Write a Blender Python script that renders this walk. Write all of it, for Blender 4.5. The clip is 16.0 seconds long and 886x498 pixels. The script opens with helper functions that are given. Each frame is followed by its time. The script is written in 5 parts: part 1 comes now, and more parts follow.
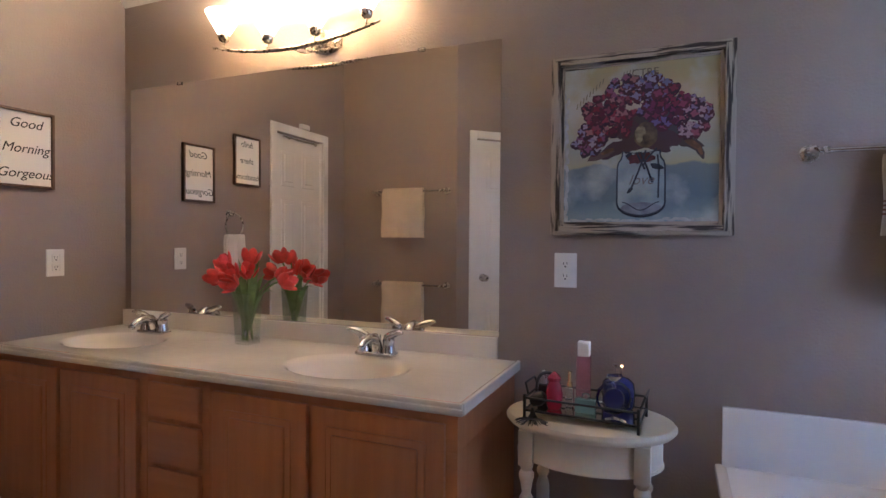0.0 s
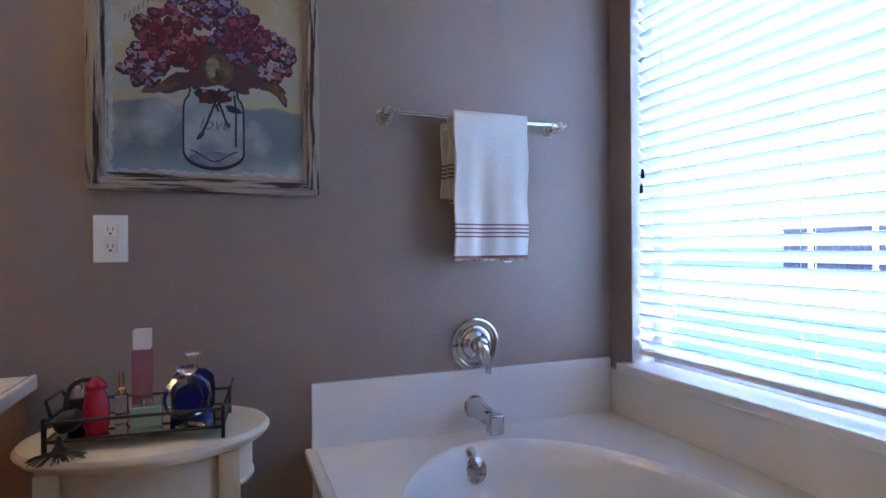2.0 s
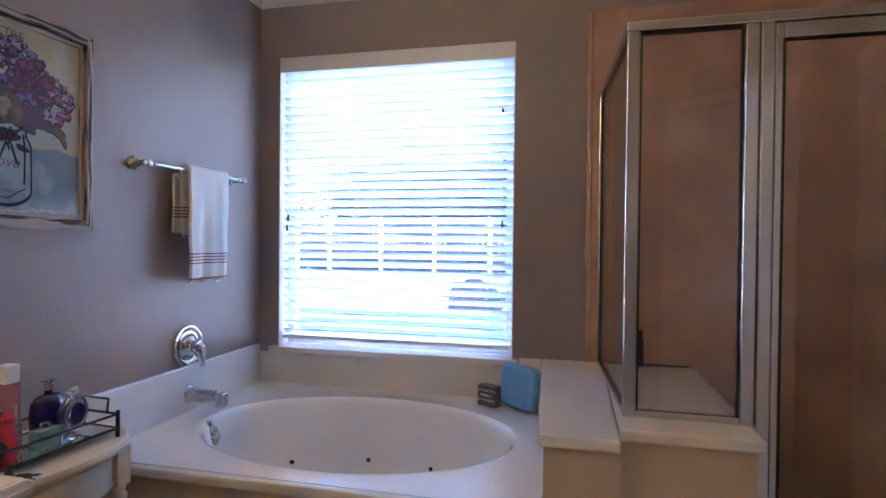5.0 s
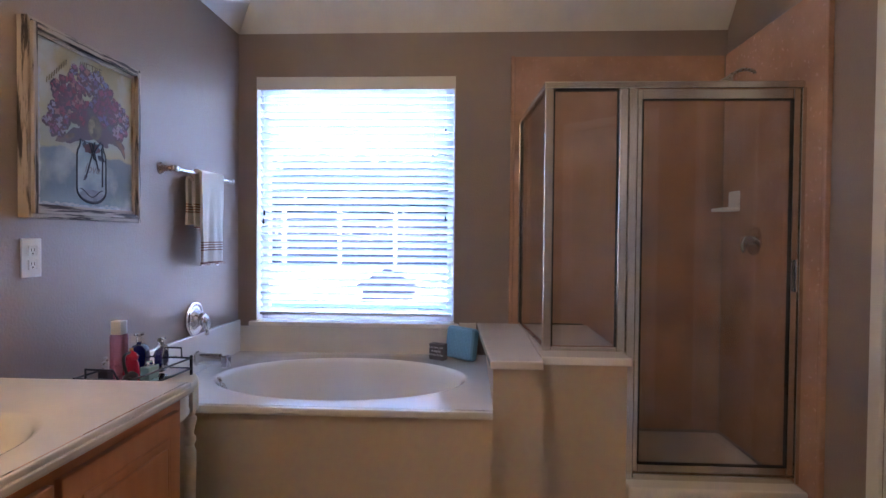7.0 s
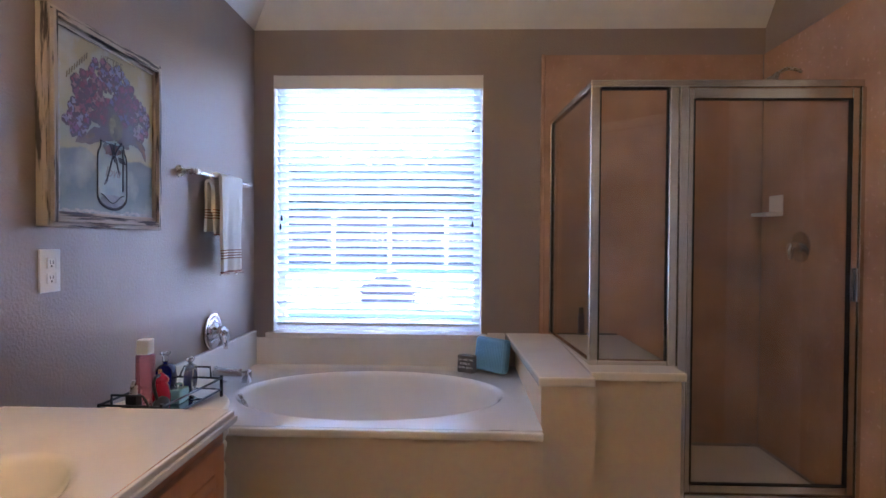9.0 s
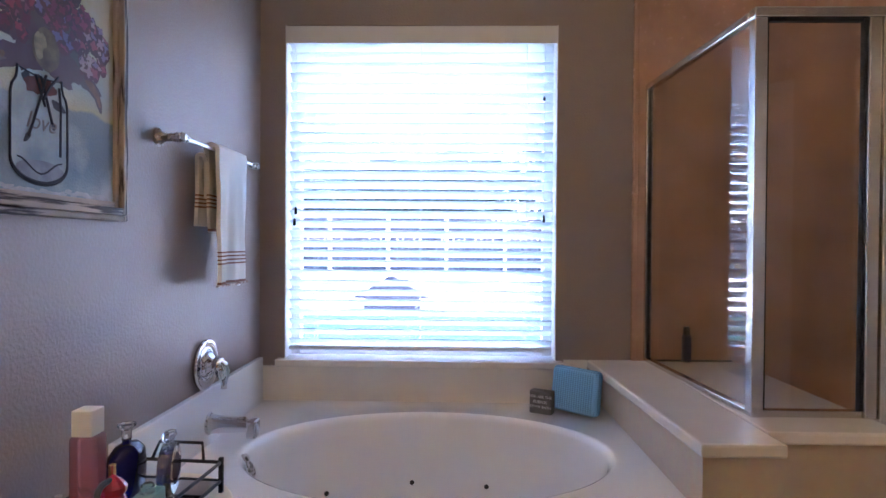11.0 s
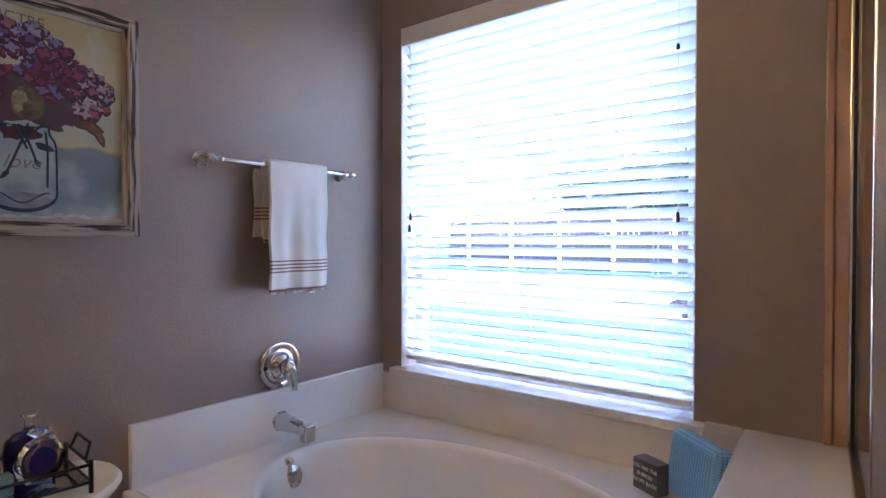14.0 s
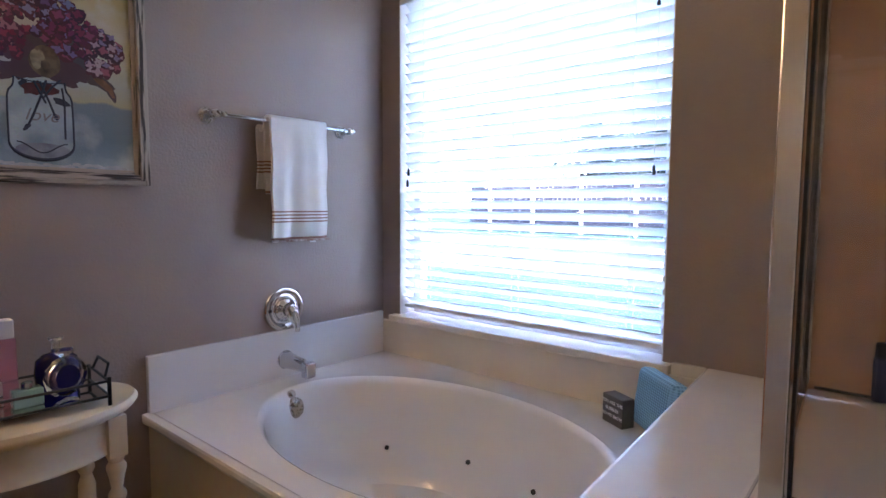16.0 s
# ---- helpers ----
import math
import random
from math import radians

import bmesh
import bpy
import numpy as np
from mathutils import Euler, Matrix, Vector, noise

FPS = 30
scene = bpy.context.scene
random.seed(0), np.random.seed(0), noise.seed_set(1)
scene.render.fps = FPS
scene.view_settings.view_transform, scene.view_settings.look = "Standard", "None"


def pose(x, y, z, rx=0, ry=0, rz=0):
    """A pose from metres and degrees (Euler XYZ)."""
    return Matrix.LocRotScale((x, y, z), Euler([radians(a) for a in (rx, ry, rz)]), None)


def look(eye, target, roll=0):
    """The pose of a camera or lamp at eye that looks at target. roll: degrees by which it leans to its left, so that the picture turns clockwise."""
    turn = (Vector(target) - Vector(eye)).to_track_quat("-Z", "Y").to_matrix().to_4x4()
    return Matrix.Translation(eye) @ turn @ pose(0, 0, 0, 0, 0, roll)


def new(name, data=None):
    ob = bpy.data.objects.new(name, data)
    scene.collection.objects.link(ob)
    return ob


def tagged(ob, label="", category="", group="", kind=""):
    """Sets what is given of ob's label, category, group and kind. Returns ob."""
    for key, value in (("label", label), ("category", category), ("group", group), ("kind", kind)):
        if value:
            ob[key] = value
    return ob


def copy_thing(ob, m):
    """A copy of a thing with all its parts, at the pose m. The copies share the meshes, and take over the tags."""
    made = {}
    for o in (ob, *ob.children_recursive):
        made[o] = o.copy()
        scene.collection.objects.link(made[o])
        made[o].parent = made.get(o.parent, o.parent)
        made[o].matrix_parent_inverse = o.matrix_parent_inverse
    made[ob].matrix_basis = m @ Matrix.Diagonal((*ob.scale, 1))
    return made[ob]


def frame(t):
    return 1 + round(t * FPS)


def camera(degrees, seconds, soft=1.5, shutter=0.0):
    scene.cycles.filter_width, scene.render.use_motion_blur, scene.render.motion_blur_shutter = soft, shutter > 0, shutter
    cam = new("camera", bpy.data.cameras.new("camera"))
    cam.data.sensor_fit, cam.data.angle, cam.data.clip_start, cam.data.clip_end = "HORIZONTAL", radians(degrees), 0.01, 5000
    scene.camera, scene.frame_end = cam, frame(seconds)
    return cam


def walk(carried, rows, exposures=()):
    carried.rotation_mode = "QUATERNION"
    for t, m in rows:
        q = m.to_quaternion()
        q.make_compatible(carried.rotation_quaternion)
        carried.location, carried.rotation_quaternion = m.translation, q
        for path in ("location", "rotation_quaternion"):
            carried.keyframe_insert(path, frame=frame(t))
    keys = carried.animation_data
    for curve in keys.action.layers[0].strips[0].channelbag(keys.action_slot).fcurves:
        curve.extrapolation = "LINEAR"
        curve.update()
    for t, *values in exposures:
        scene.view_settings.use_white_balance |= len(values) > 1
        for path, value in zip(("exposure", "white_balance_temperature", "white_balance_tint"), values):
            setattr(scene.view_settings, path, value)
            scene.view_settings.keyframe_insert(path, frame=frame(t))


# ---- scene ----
cam = camera(77.4, 16.0)
PATH = [
    (0, (0.136, 0.085, 1.231), (-0.638, 1.929, 1.199), 0.4),
    (0.5, (0.092, 0.134, 1.17), (-0.276, 2.1, 1.173), 0.4),
    (1, (0.054, 0.206, 1.124), (0.065, 2.206, 1.138), 0.4),
    (1.5, (0.046, 0.283, 1.127), (0.447, 2.243, 1.125), -0.1),
    (2, (0.066, 0.427, 1.096), (0.783, 2.294, 1.092), -0.4),
    (2.5, (0.008, 0.51, 1.149), (1.098, 2.187, 1.143), -0.4),
    (3, (-0.151, 0.49, 1.144), (1.235, 1.932, 1.138), -0.4),
    (3.5, (-0.345, 0.488, 1.179), (1.298, 1.627, 1.157), 0.0),
    (4, (-0.622, 0.454, 1.211), (1.153, 1.375, 1.175), 0.2),
    (4.5, (-0.911, 0.495, 1.222), (0.964, 1.19, 1.193), 0.4),
    (5, (-1.198, 0.52, 1.224), (0.75, 0.976, 1.201), 0.6),
    (7.3, (-1.961, 0.71, 1.189), (0.037, 0.8, 1.152), 0.5),
    (7.5, (-1.981, 0.716, 1.18), (0.017, 0.804, 1.148), 0.5),
    (8, (-2.001, 0.736, 1.181), (-0.003, 0.811, 1.145), 0.5),
    (8.5, (-1.933, 0.796, 1.221), (0.065, 0.861, 1.184), 0.4),
    (9, (-1.776, 0.909, 1.221), (0.223, 0.971, 1.19), 0.4),
    (9.2, (-1.667, 0.967, 1.217), (0.332, 1.033, 1.186), 0.4),
    (11.5, (-0.877, 1.245, 1.203), (1.122, 1.279, 1.184), 0.4),
    (12, (-0.634, 1.194, 1.262), (1.364, 1.26, 1.236), 0.6),
    (12.5, (-0.454, 1.075, 1.291), (1.539, 1.245, 1.258), 0.5),
    (13, (-0.373, 0.821, 1.278), (1.521, 1.462, 1.251), 0.3),
    (13.5, (-0.396, 0.556, 1.293), (1.356, 1.521, 1.257), 0.0),
    (14, (-0.432, 0.37, 1.241), (1.153, 1.59, 1.21), -0.0),
    (14.5, (-0.462, 0.278, 1.177), (1.081, 1.55, 1.128), 0.0),
    (15, (-0.462, 0.27, 1.157), (1.067, 1.555, 1.059), 0.1),
    (15.5, (-0.446, 0.267, 1.152), (1.057, 1.578, 1.008), 0.2),
    (16, (-0.452, 0.201, 1.196), (1.076, 1.482, 1.038), 0.3),
]
EXPOSE = [(0, 4.75, 5200, 34), (1.0, 4.72, 5100, 33), (2.5, 4.72, 5200, 33), (5.0, 4.73, 5300, 36), (9.0, 4.77, 5400, 37), (12.0, 4.77, 5550, 36), (14.5, 4.73, 5800, 36), (16, 4.73, 5800, 36)]
LAMP_W = 0.68
walk(cam, [(t, look(eye, target, roll)) for t, eye, target, roll in PATH], EXPOSE)

# ---- world, sun and exposure ----
SUN_EL, SUN_AZ = 58, 186
world = bpy.data.worlds.new("world")
scene.world = world
world.use_nodes = True
wn = world.node_tree.nodes
sky = wn.new("ShaderNodeTexSky")
sky.sky_type, sky.sun_disc = "NISHITA", False
sky.sun_elevation, sky.sun_rotation = radians(SUN_EL), radians(SUN_AZ)
world.node_tree.links.new(sky.outputs[0], wn["Background"].inputs[0])
wn["Background"].inputs[1].default_value = 0.15

sun = new("sun", bpy.data.lights.new("sun", "SUN"))
sun.data.energy, sun.data.angle, sun.data.color = 3.5, radians(0.5), (1.0, 0.95, 0.87)
sun.matrix_world = look((0, 0, 0), (-math.sin(radians(SUN_AZ)) * 0.8, -math.cos(radians(SUN_AZ)) * 0.8, -math.sin(radians(SUN_EL)) / math.cos(radians(SUN_EL)) * 0.8))


# ---- materials ----
def mat(name, color, rough=0.5, metal=0.0, vary=0.12, scale=6.0, bump=0.0, bump_scale=60.0, fine=0.06, coat=0.0, color2=None):
    """A surface whose colour varies at two scales, with fine relief."""
    m = bpy.data.materials.new(name)
    m.use_nodes = True
    nt = m.node_tree
    n, link = nt.nodes, nt.links.new
    p = n["Principled BSDF"]
    p.inputs["Metallic"].default_value, p.inputs["Coat Weight"].default_value = metal, coat
    co = n.new("ShaderNodeTexCoord")
    big, small = n.new("ShaderNodeTexNoise"), n.new("ShaderNodeTexNoise")
    big.inputs["Scale"].default_value, small.inputs["Scale"].default_value = scale, scale * 14
    big.inputs["Detail"].default_value = 5
    link(co.outputs["Object"], big.inputs["Vector"])
    link(co.outputs["Object"], small.inputs["Vector"])
    c2 = color2 or [c * (1 - 2.2 * vary) for c in color]
    ramp = n.new("ShaderNodeValToRGB")
    ramp.color_ramp.elements[0].color, ramp.color_ramp.elements[1].color = (*c2, 1), (*color, 1)
    ramp.color_ramp.elements[0].position, ramp.color_ramp.elements[1].position = 0.3, 0.65
    link(big.outputs["Fac"], ramp.inputs["Fac"])
    mix = n.new("ShaderNodeMix")
    mix.data_type, mix.blend_type = "RGBA", "OVERLAY"
    mix.inputs["Factor"].default_value = fine * 2
    link(ramp.outputs["Color"], mix.inputs["A"])
    link(small.outputs["Color"], mix.inputs["B"])
    hue = n.new("ShaderNodeHueSaturation")
    hue.inputs["Saturation"].default_value = 1.0
    link(mix.outputs["Result"], hue.inputs["Color"])
    link(hue.outputs["Color"], p.inputs["Base Color"])
    r = n.new("ShaderNodeMapRange")
    r.inputs["To Min"].default_value, r.inputs["To Max"].default_value = max(rough - 0.07, 0.01), min(rough + 0.07, 1)
    link(small.outputs["Fac"], r.inputs["Value"])
    link(r.outputs["Result"], p.inputs["Roughness"])
    if bump:
        bn, b = n.new("ShaderNodeTexNoise"), n.new("ShaderNodeBump")
        bn.inputs["Scale"].default_value, bn.inputs["Detail"].default_value = bump_scale, 3
        b.inputs["Strength"].default_value, b.inputs["Distance"].default_value = bump, 0.004
        link(co.outputs["Object"], bn.inputs["Vector"])
        link(bn.outputs["Fac"], b.inputs["Height"])
        link(b.outputs["Normal"], p.inputs["Normal"])
    return m


def plain(name, color, rough=0.3, metal=0.0, transmission=0.0, ior=1.45, alpha=1.0):
    m = bpy.data.materials.new(name)
    m.use_nodes = True
    p = m.node_tree.nodes["Principled BSDF"]
    for key, value in (("Base Color", (*color, 1)), ("Roughness", rough), ("Metallic", metal), ("Transmission Weight", transmission), ("IOR", ior)):
        p.inputs[key].default_value = value
    return m


def wood(name, dark, light, rough=0.35, axis=2):
    """Stained wood with grain running along one axis."""
    m = mat(name, light, rough, vary=0.1, coat=0.25)
    n, link = m.node_tree.nodes, m.node_tree.links.new
    co, mp, nz, ramp = n.new("ShaderNodeTexCoord"), n.new("ShaderNodeMapping"), n.new("ShaderNodeTexNoise"), n.new("ShaderNodeValToRGB")
    s = [38, 38, 38]
    s[axis] = 2.2
    mp.inputs["Scale"].default_value = s
    nz.inputs["Scale"].default_value, nz.inputs["Detail"].default_value = 1.0, 6
    link(co.outputs["Object"], mp.inputs["Vector"])
    link(mp.outputs["Vector"], nz.inputs["Vector"])
    ramp.color_ramp.elements[0].color, ramp.color_ramp.elements[1].color = (*dark, 1), (*light, 1)
    ramp.color_ramp.elements[0].position, ramp.color_ramp.elements[1].position = 0.3, 0.7
    link(nz.outputs["Fac"], ramp.inputs["Fac"])
    link(ramp.outputs["Color"], n["Principled BSDF"].inputs["Base Color"])
    return m


def thin_glass(name, tint=(1, 1, 1), gloss=0.08):
    """A thin clear sheet: lets light straight through and mirrors a little, more at a slant."""
    m = bpy.data.materials.new(name)
    m.use_nodes = True
    n, link = m.node_tree.nodes, m.node_tree.links.new
    n.remove(n["Principled BSDF"])
    tr, gl, mx, lw = n.new("ShaderNodeBsdfTransparent"), n.new("ShaderNodeBsdfGlossy"), n.new("ShaderNodeMixShader"), n.new("ShaderNodeLayerWeight")
    tr.inputs["Color"].default_value = (*tint, 1)
    gl.inputs["Roughness"].default_value = 0.015
    power, scale = n.new("ShaderNodeMath"), n.new("ShaderNodeMath")
    power.operation, power.inputs[1].default_value = "POWER", 4.0
    scale.operation, scale.inputs[1].default_value, scale.inputs[2].default_value = "MULTIPLY_ADD", 0.55, gloss / 2
    lw.inputs["Blend"].default_value = 0.5
    link(lw.outputs["Facing"], power.inputs[0])
    link(power.outputs[0], scale.inputs[0])
    link(scale.outputs[0], mx.inputs[0])
    link(tr.outputs[0], mx.inputs[1])
    link(gl.outputs[0], mx.inputs[2])
    link(mx.outputs[0], n["Material Output"].inputs["Surface"])
    return m


WALL = mat("taupe_paint", (0.31, 0.243, 0.207), 0.43, vary=0.03, scale=1.5, bump=0.6, bump_scale=105, fine=0.03)
WALL.node_tree.nodes["Principled BSDF"].inputs["Specular IOR Level"].default_value = 0.7
CEIL = mat("ceiling_paint", (0.78, 0.75, 0.68), 0.85, vary=0.03, bump=0.4, bump_scale=90)
FLOOR = mat("beige_floor_tile", (0.45, 0.36, 0.26), 0.35, vary=0.12, scale=5)
TRIM = mat("white_trim_paint", (0.78, 0.77, 0.74), 0.35, vary=0.02, fine=0.02)
APRON = mat("cream_wall_paint", (0.62, 0.50, 0.36), 0.55, vary=0.03, scale=2, bump=0.3, bump_scale=85)
MARBLE = mat("cream_cultured_marble", (0.80, 0.755, 0.68), 0.16, vary=0.04, scale=4, fine=0.02, coat=0.3)
ACRYLIC = mat("white_acrylic", (0.82, 0.81, 0.79), 0.12, vary=0.015, scale=3, fine=0.01, coat=0.4)
TILE = mat("tan_shower_marble", (0.55, 0.345, 0.24), 0.25, vary=0.2, scale=3.4, fine=0.03, coat=0.15, color2=(0.40, 0.23, 0.155))
OAK = wood("honey_oak", (0.52, 0.195, 0.066), (0.58, 0.235, 0.088))
OAK_X = wood("honey_oak_cross", (0.52, 0.195, 0.066), (0.58, 0.235, 0.088), axis=0)
CHROME = plain("chrome", (0.62, 0.62, 0.64), 0.06, 1.0)
NICKEL = mat("brushed_nickel", (0.50, 0.46, 0.41), 0.28, metal=1.0, vary=0.02, fine=0.01)
ALU = mat("polished_aluminium", (0.66, 0.64, 0.60), 0.22, metal=1.0, vary=0.03, scale=9, fine=0.01)
GASKET = plain("black_rubber", (0.012, 0.011, 0.012), 0.5)
SILVER = plain("mirror_silver", (0.80, 0.76, 0.69), 0.004, 1.0)
GLASS = thin_glass("shower_glass", (0.96, 0.955, 0.945), 0.115)
PANE = thin_glass("window_glass", (0.98, 0.99, 0.99), 0.06)
VASE = thin_glass("vase_glass", (0.93, 0.96, 0.94), 0.2)
CLEAR = plain("clear_glass", (0.96, 0.98, 0.98), 0.02, 0, 1.0, 1.45)
WHITE = plain("white_plastic", (0.80, 0.79, 0.76), 0.35)
TERRY = mat("white_terry", (0.82, 0.80, 0.77), 0.95, vary=0.03, scale=9, bump=0.9, bump_scale=260)
BEIGE_TERRY = mat("beige_terry", (0.62, 0.52, 0.40), 0.95, vary=0.05, scale=9, bump=0.9, bump_scale=260)
CREAM = mat("cream_table_paint", (0.74, 0.66, 0.50), 0.42, vary=0.05, scale=7, fine=0.05)
BLACK = plain("black_metal", (0.012, 0.012, 0.013), 0.4)
SLAT = bpy.data.materials.new("white_slat")


def slat_material(m):
    m.use_nodes = True
    n, link = m.node_tree.nodes, m.node_tree.links.new
    p = n["Principled BSDF"]
    p.inputs["Base Color"].default_value, p.inputs["Roughness"].default_value = (0.80, 0.81, 0.82, 1), 0.4
    t, mx = n.new("ShaderNodeBsdfTranslucent"), n.new("ShaderNodeMixShader")
    t.inputs["Color"].default_value = (0.88, 0.92, 0.90, 1)
    mx.inputs[0].default_value = 0.46
    link(p.outputs[0], mx.inputs[1])
    link(t.outputs[0], mx.inputs[2])
    link(mx.outputs[0], n["Material Output"].inputs["Surface"])


slat_material(SLAT)

# ---- building helpers ----
ORIGIN = {}


def thing(name, loc=(0, 0, 0), label="", category="", group="", kind="", local=False, rz=0):
    """A top-level Empty at its base. Parts are given in world metres, or in the thing's own when local."""
    ob = new(name)
    ob.matrix_world = pose(*loc, 0, 0, rz)
    ob.empty_display_size = 0.05
    ORIGIN[ob.name] = Vector((0, 0, 0)) if local else Vector(loc)
    return tagged(ob, label, category, group, kind)


def part(name, bm, material, parent=None, label="", smooth=False):
    """Links a bmesh as one mesh object under a thing or a part."""
    me = bpy.data.meshes.new(name)
    off = ORIGIN.get(parent.name, Vector((0, 0, 0))) if parent else Vector((0, 0, 0))
    if off.length:
        bmesh.ops.translate(bm, verts=bm.verts, vec=-off)
    bmesh.ops.recalc_face_normals(bm, faces=bm.faces)
    for f in bm.faces:
        f.smooth = smooth
    bm.to_mesh(me)
    bm.free()
    me.materials.append(material)
    if smooth:
        me.set_sharp_from_angle(angle=radians(38))
    ob = new(name, me)
    if parent:
        ob.parent = parent
        ORIGIN[ob.name] = off
    if label:
        tagged(ob, label)
    return ob


def single(name, bm, material, loc, label, category, group="", kind="", smooth=False):
    """A thing that is one mesh, with its origin at loc."""
    bmesh.ops.translate(bm, verts=bm.verts, vec=-Vector(loc))
    ob = part(name, bm, material, None, "", smooth)
    ob.location = loc
    return tagged(ob, label, category, group, kind)


def box(x0, x1, y0, y1, z0, z1, bevel=0.0, bm=None, seg=2):
    made = bm is None
    b = bmesh.new()
    bmesh.ops.create_cube(b, size=1)
    bmesh.ops.scale(b, vec=(x1 - x0, y1 - y0, z1 - z0), verts=b.verts)
    bmesh.ops.translate(b, vec=((x0 + x1) / 2, (y0 + y1) / 2, (z0 + z1) / 2), verts=b.verts)
    if bevel:
        bmesh.ops.bevel(b, geom=b.edges[:], offset=bevel, segments=seg, affect="EDGES", profile=0.6)
    if made:
        return b
    return add(bm, b)


def add(bm, other, m=None):
    """Joins another bmesh into bm."""
    if m is not None:
        bmesh.ops.transform(other, matrix=m, verts=other.verts)
    me = bpy.data.meshes.new("tmp")
    other.to_mesh(me)
    other.free()
    bm.from_mesh(me)
    bpy.data.meshes.remove(me)
    return bm


def lathe(profile, at=(0, 0, 0), seg=28, m=None, sx=1.0, sy=1.0):
    """A turned body from (radius, height) pairs."""
    b = bmesh.new()
    rings = []
    for r, z in profile:
        rings.append([b.verts.new((sx * r * math.cos(2 * math.pi * i / seg), sy * r * math.sin(2 * math.pi * i / seg), z)) for i in range(seg)])
    for a, c in zip(rings, rings[1:]):
        for i in range(seg):
            b.faces.new((a[i], a[(i + 1) % seg], c[(i + 1) % seg], c[i]))
    for ring, r in ((rings[0], profile[0][0]), (rings[-1], profile[-1][0])):
        if r > 1e-5:
            b.faces.new(ring)
    bmesh.ops.remove_doubles(b, verts=b.verts, dist=1e-6)
    if m is not None:
        bmesh.ops.transform(b, matrix=m, verts=b.verts)
    bmesh.ops.translate(b, vec=at, verts=b.verts)
    return b


def tube(points, r, seg=10, bm=None):
    """A round bar along points; r is one radius or one for each point."""
    b = bmesh.new()
    pts = [Vector(p) for p in points]
    rs = r if isinstance(r, (list, tuple)) else [r] * len(pts)
    rings, side = [], None
    for i, p in enumerate(pts):
        d = (pts[min(i + 1, len(pts) - 1)] - pts[max(i - 1, 0)]).normalized()
        if side is None:
            side = d.cross(Vector((0, 0, 1))) if abs(d.z) < 0.9 else d.cross(Vector((1, 0, 0)))
        side = (side - d * side.dot(d)).normalized()
        up = d.cross(side)
        rings.append([b.verts.new(p + rs[i] * (side * math.cos(2 * math.pi * k / seg) + up * math.sin(2 * math.pi * k / seg))) for k in range(seg)])
    for a, c in zip(rings, rings[1:]):
        for k in range(seg):
            b.faces.new((a[k], a[(k + 1) % seg], c[(k + 1) % seg], c[k]))
    b.faces.new(rings[0])
    b.faces.new(rings[-1])
    return b if bm is None else add(bm, b)


def arc(p0, p1, p2, n=10):
    """Points on a smooth bend from p0 by p1 to p2."""
    a, b, c = Vector(p0), Vector(p1), Vector(p2)
    return [a * (1 - t) ** 2 + b * 2 * t * (1 - t) + c * t * t for t in [i / n for i in range(n + 1)]]


def basin(x0, x1, y0, y1, z, cx, cy, a, b, rings, seg=64):
    """A rectangular deck with an oval hollow; rings are (share of the oval, z) pairs downwards."""
    bm = bmesh.new()
    angles = sorted([2 * math.pi * i / seg for i in range(seg)] + [math.atan2(y - cy, x - cx) % (2 * math.pi) for x in (x0, x1) for y in (y0, y1)])
    outer = []
    for t in angles:
        c, s = math.cos(t), math.sin(t)
        k = min(((x1 if c > 0 else x0) - cx) / c if abs(c) > 1e-9 else 1e9, ((y1 if s > 0 else y0) - cy) / s if abs(s) > 1e-9 else 1e9)
        outer.append(bm.verts.new((cx + k * c, cy + k * s, z)))
    loops = [outer]
    for share, h in rings:
        ring = []
        for t in angles:
            k = 1 / math.hypot(math.cos(t) / a, math.sin(t) / b)
            ring.append(bm.verts.new((cx + share * k * math.cos(t), cy + share * k * math.sin(t), h)))
        loops.append(ring)
    n = len(angles)
    for p, q in zip(loops, loops[1:]):
        for i in range(n):
            bm.faces.new((p[i], p[(i + 1) % n], q[(i + 1) % n], q[i]))
    bm.faces.new(loops[-1])
    return bm


def skew(bm, x0, k, over=-9.0):
    """Slants a body in plan: y grows with x past x0."""
    for v in bm.verts:
        if v.co.y > over:
            v.co.y += (v.co.x - x0) * k
    return bm


# ---- the shell of the room ----
NORTH, EAST, WEST, SOUTH, BAR_WALL, HIGH = 2.09, 1.36, -2.49, -0.775, 0.03, 2.41


VAULT = 3.0


def wall(name, p0, p1, openings=(), thick=0.15, label="", top=HIGH):
    """A wall from p0 to p1 with the room on its left side; openings are (start, end, bottom, top) along it."""
    length = math.hypot(p1[0] - p0[0], p1[1] - p0[1])
    ob = bmesh.new()
    cuts, at = sorted(openings), 0
    for s0, s1, z0, z1 in cuts:
        box(at, s0, -thick, 0, 0, top, bm=ob)
        if z0 > 0:
            box(s0, s1, -thick, 0, 0, z0, bm=ob)
        box(s0, s1, -thick, 0, z1, top, bm=ob)
        at = s1
    box(at, length, -thick, 0, 0, top, bm=ob)
    w = part(name, ob, WALL)
    w.matrix_world = pose(p0[0], p0[1], 0, 0, 0, math.degrees(math.atan2(p1[1] - p0[1], p1[0] - p0[0])))
    return tagged(w, label or "taupe painted wall with orange-peel texture", "wall", "", "structure")


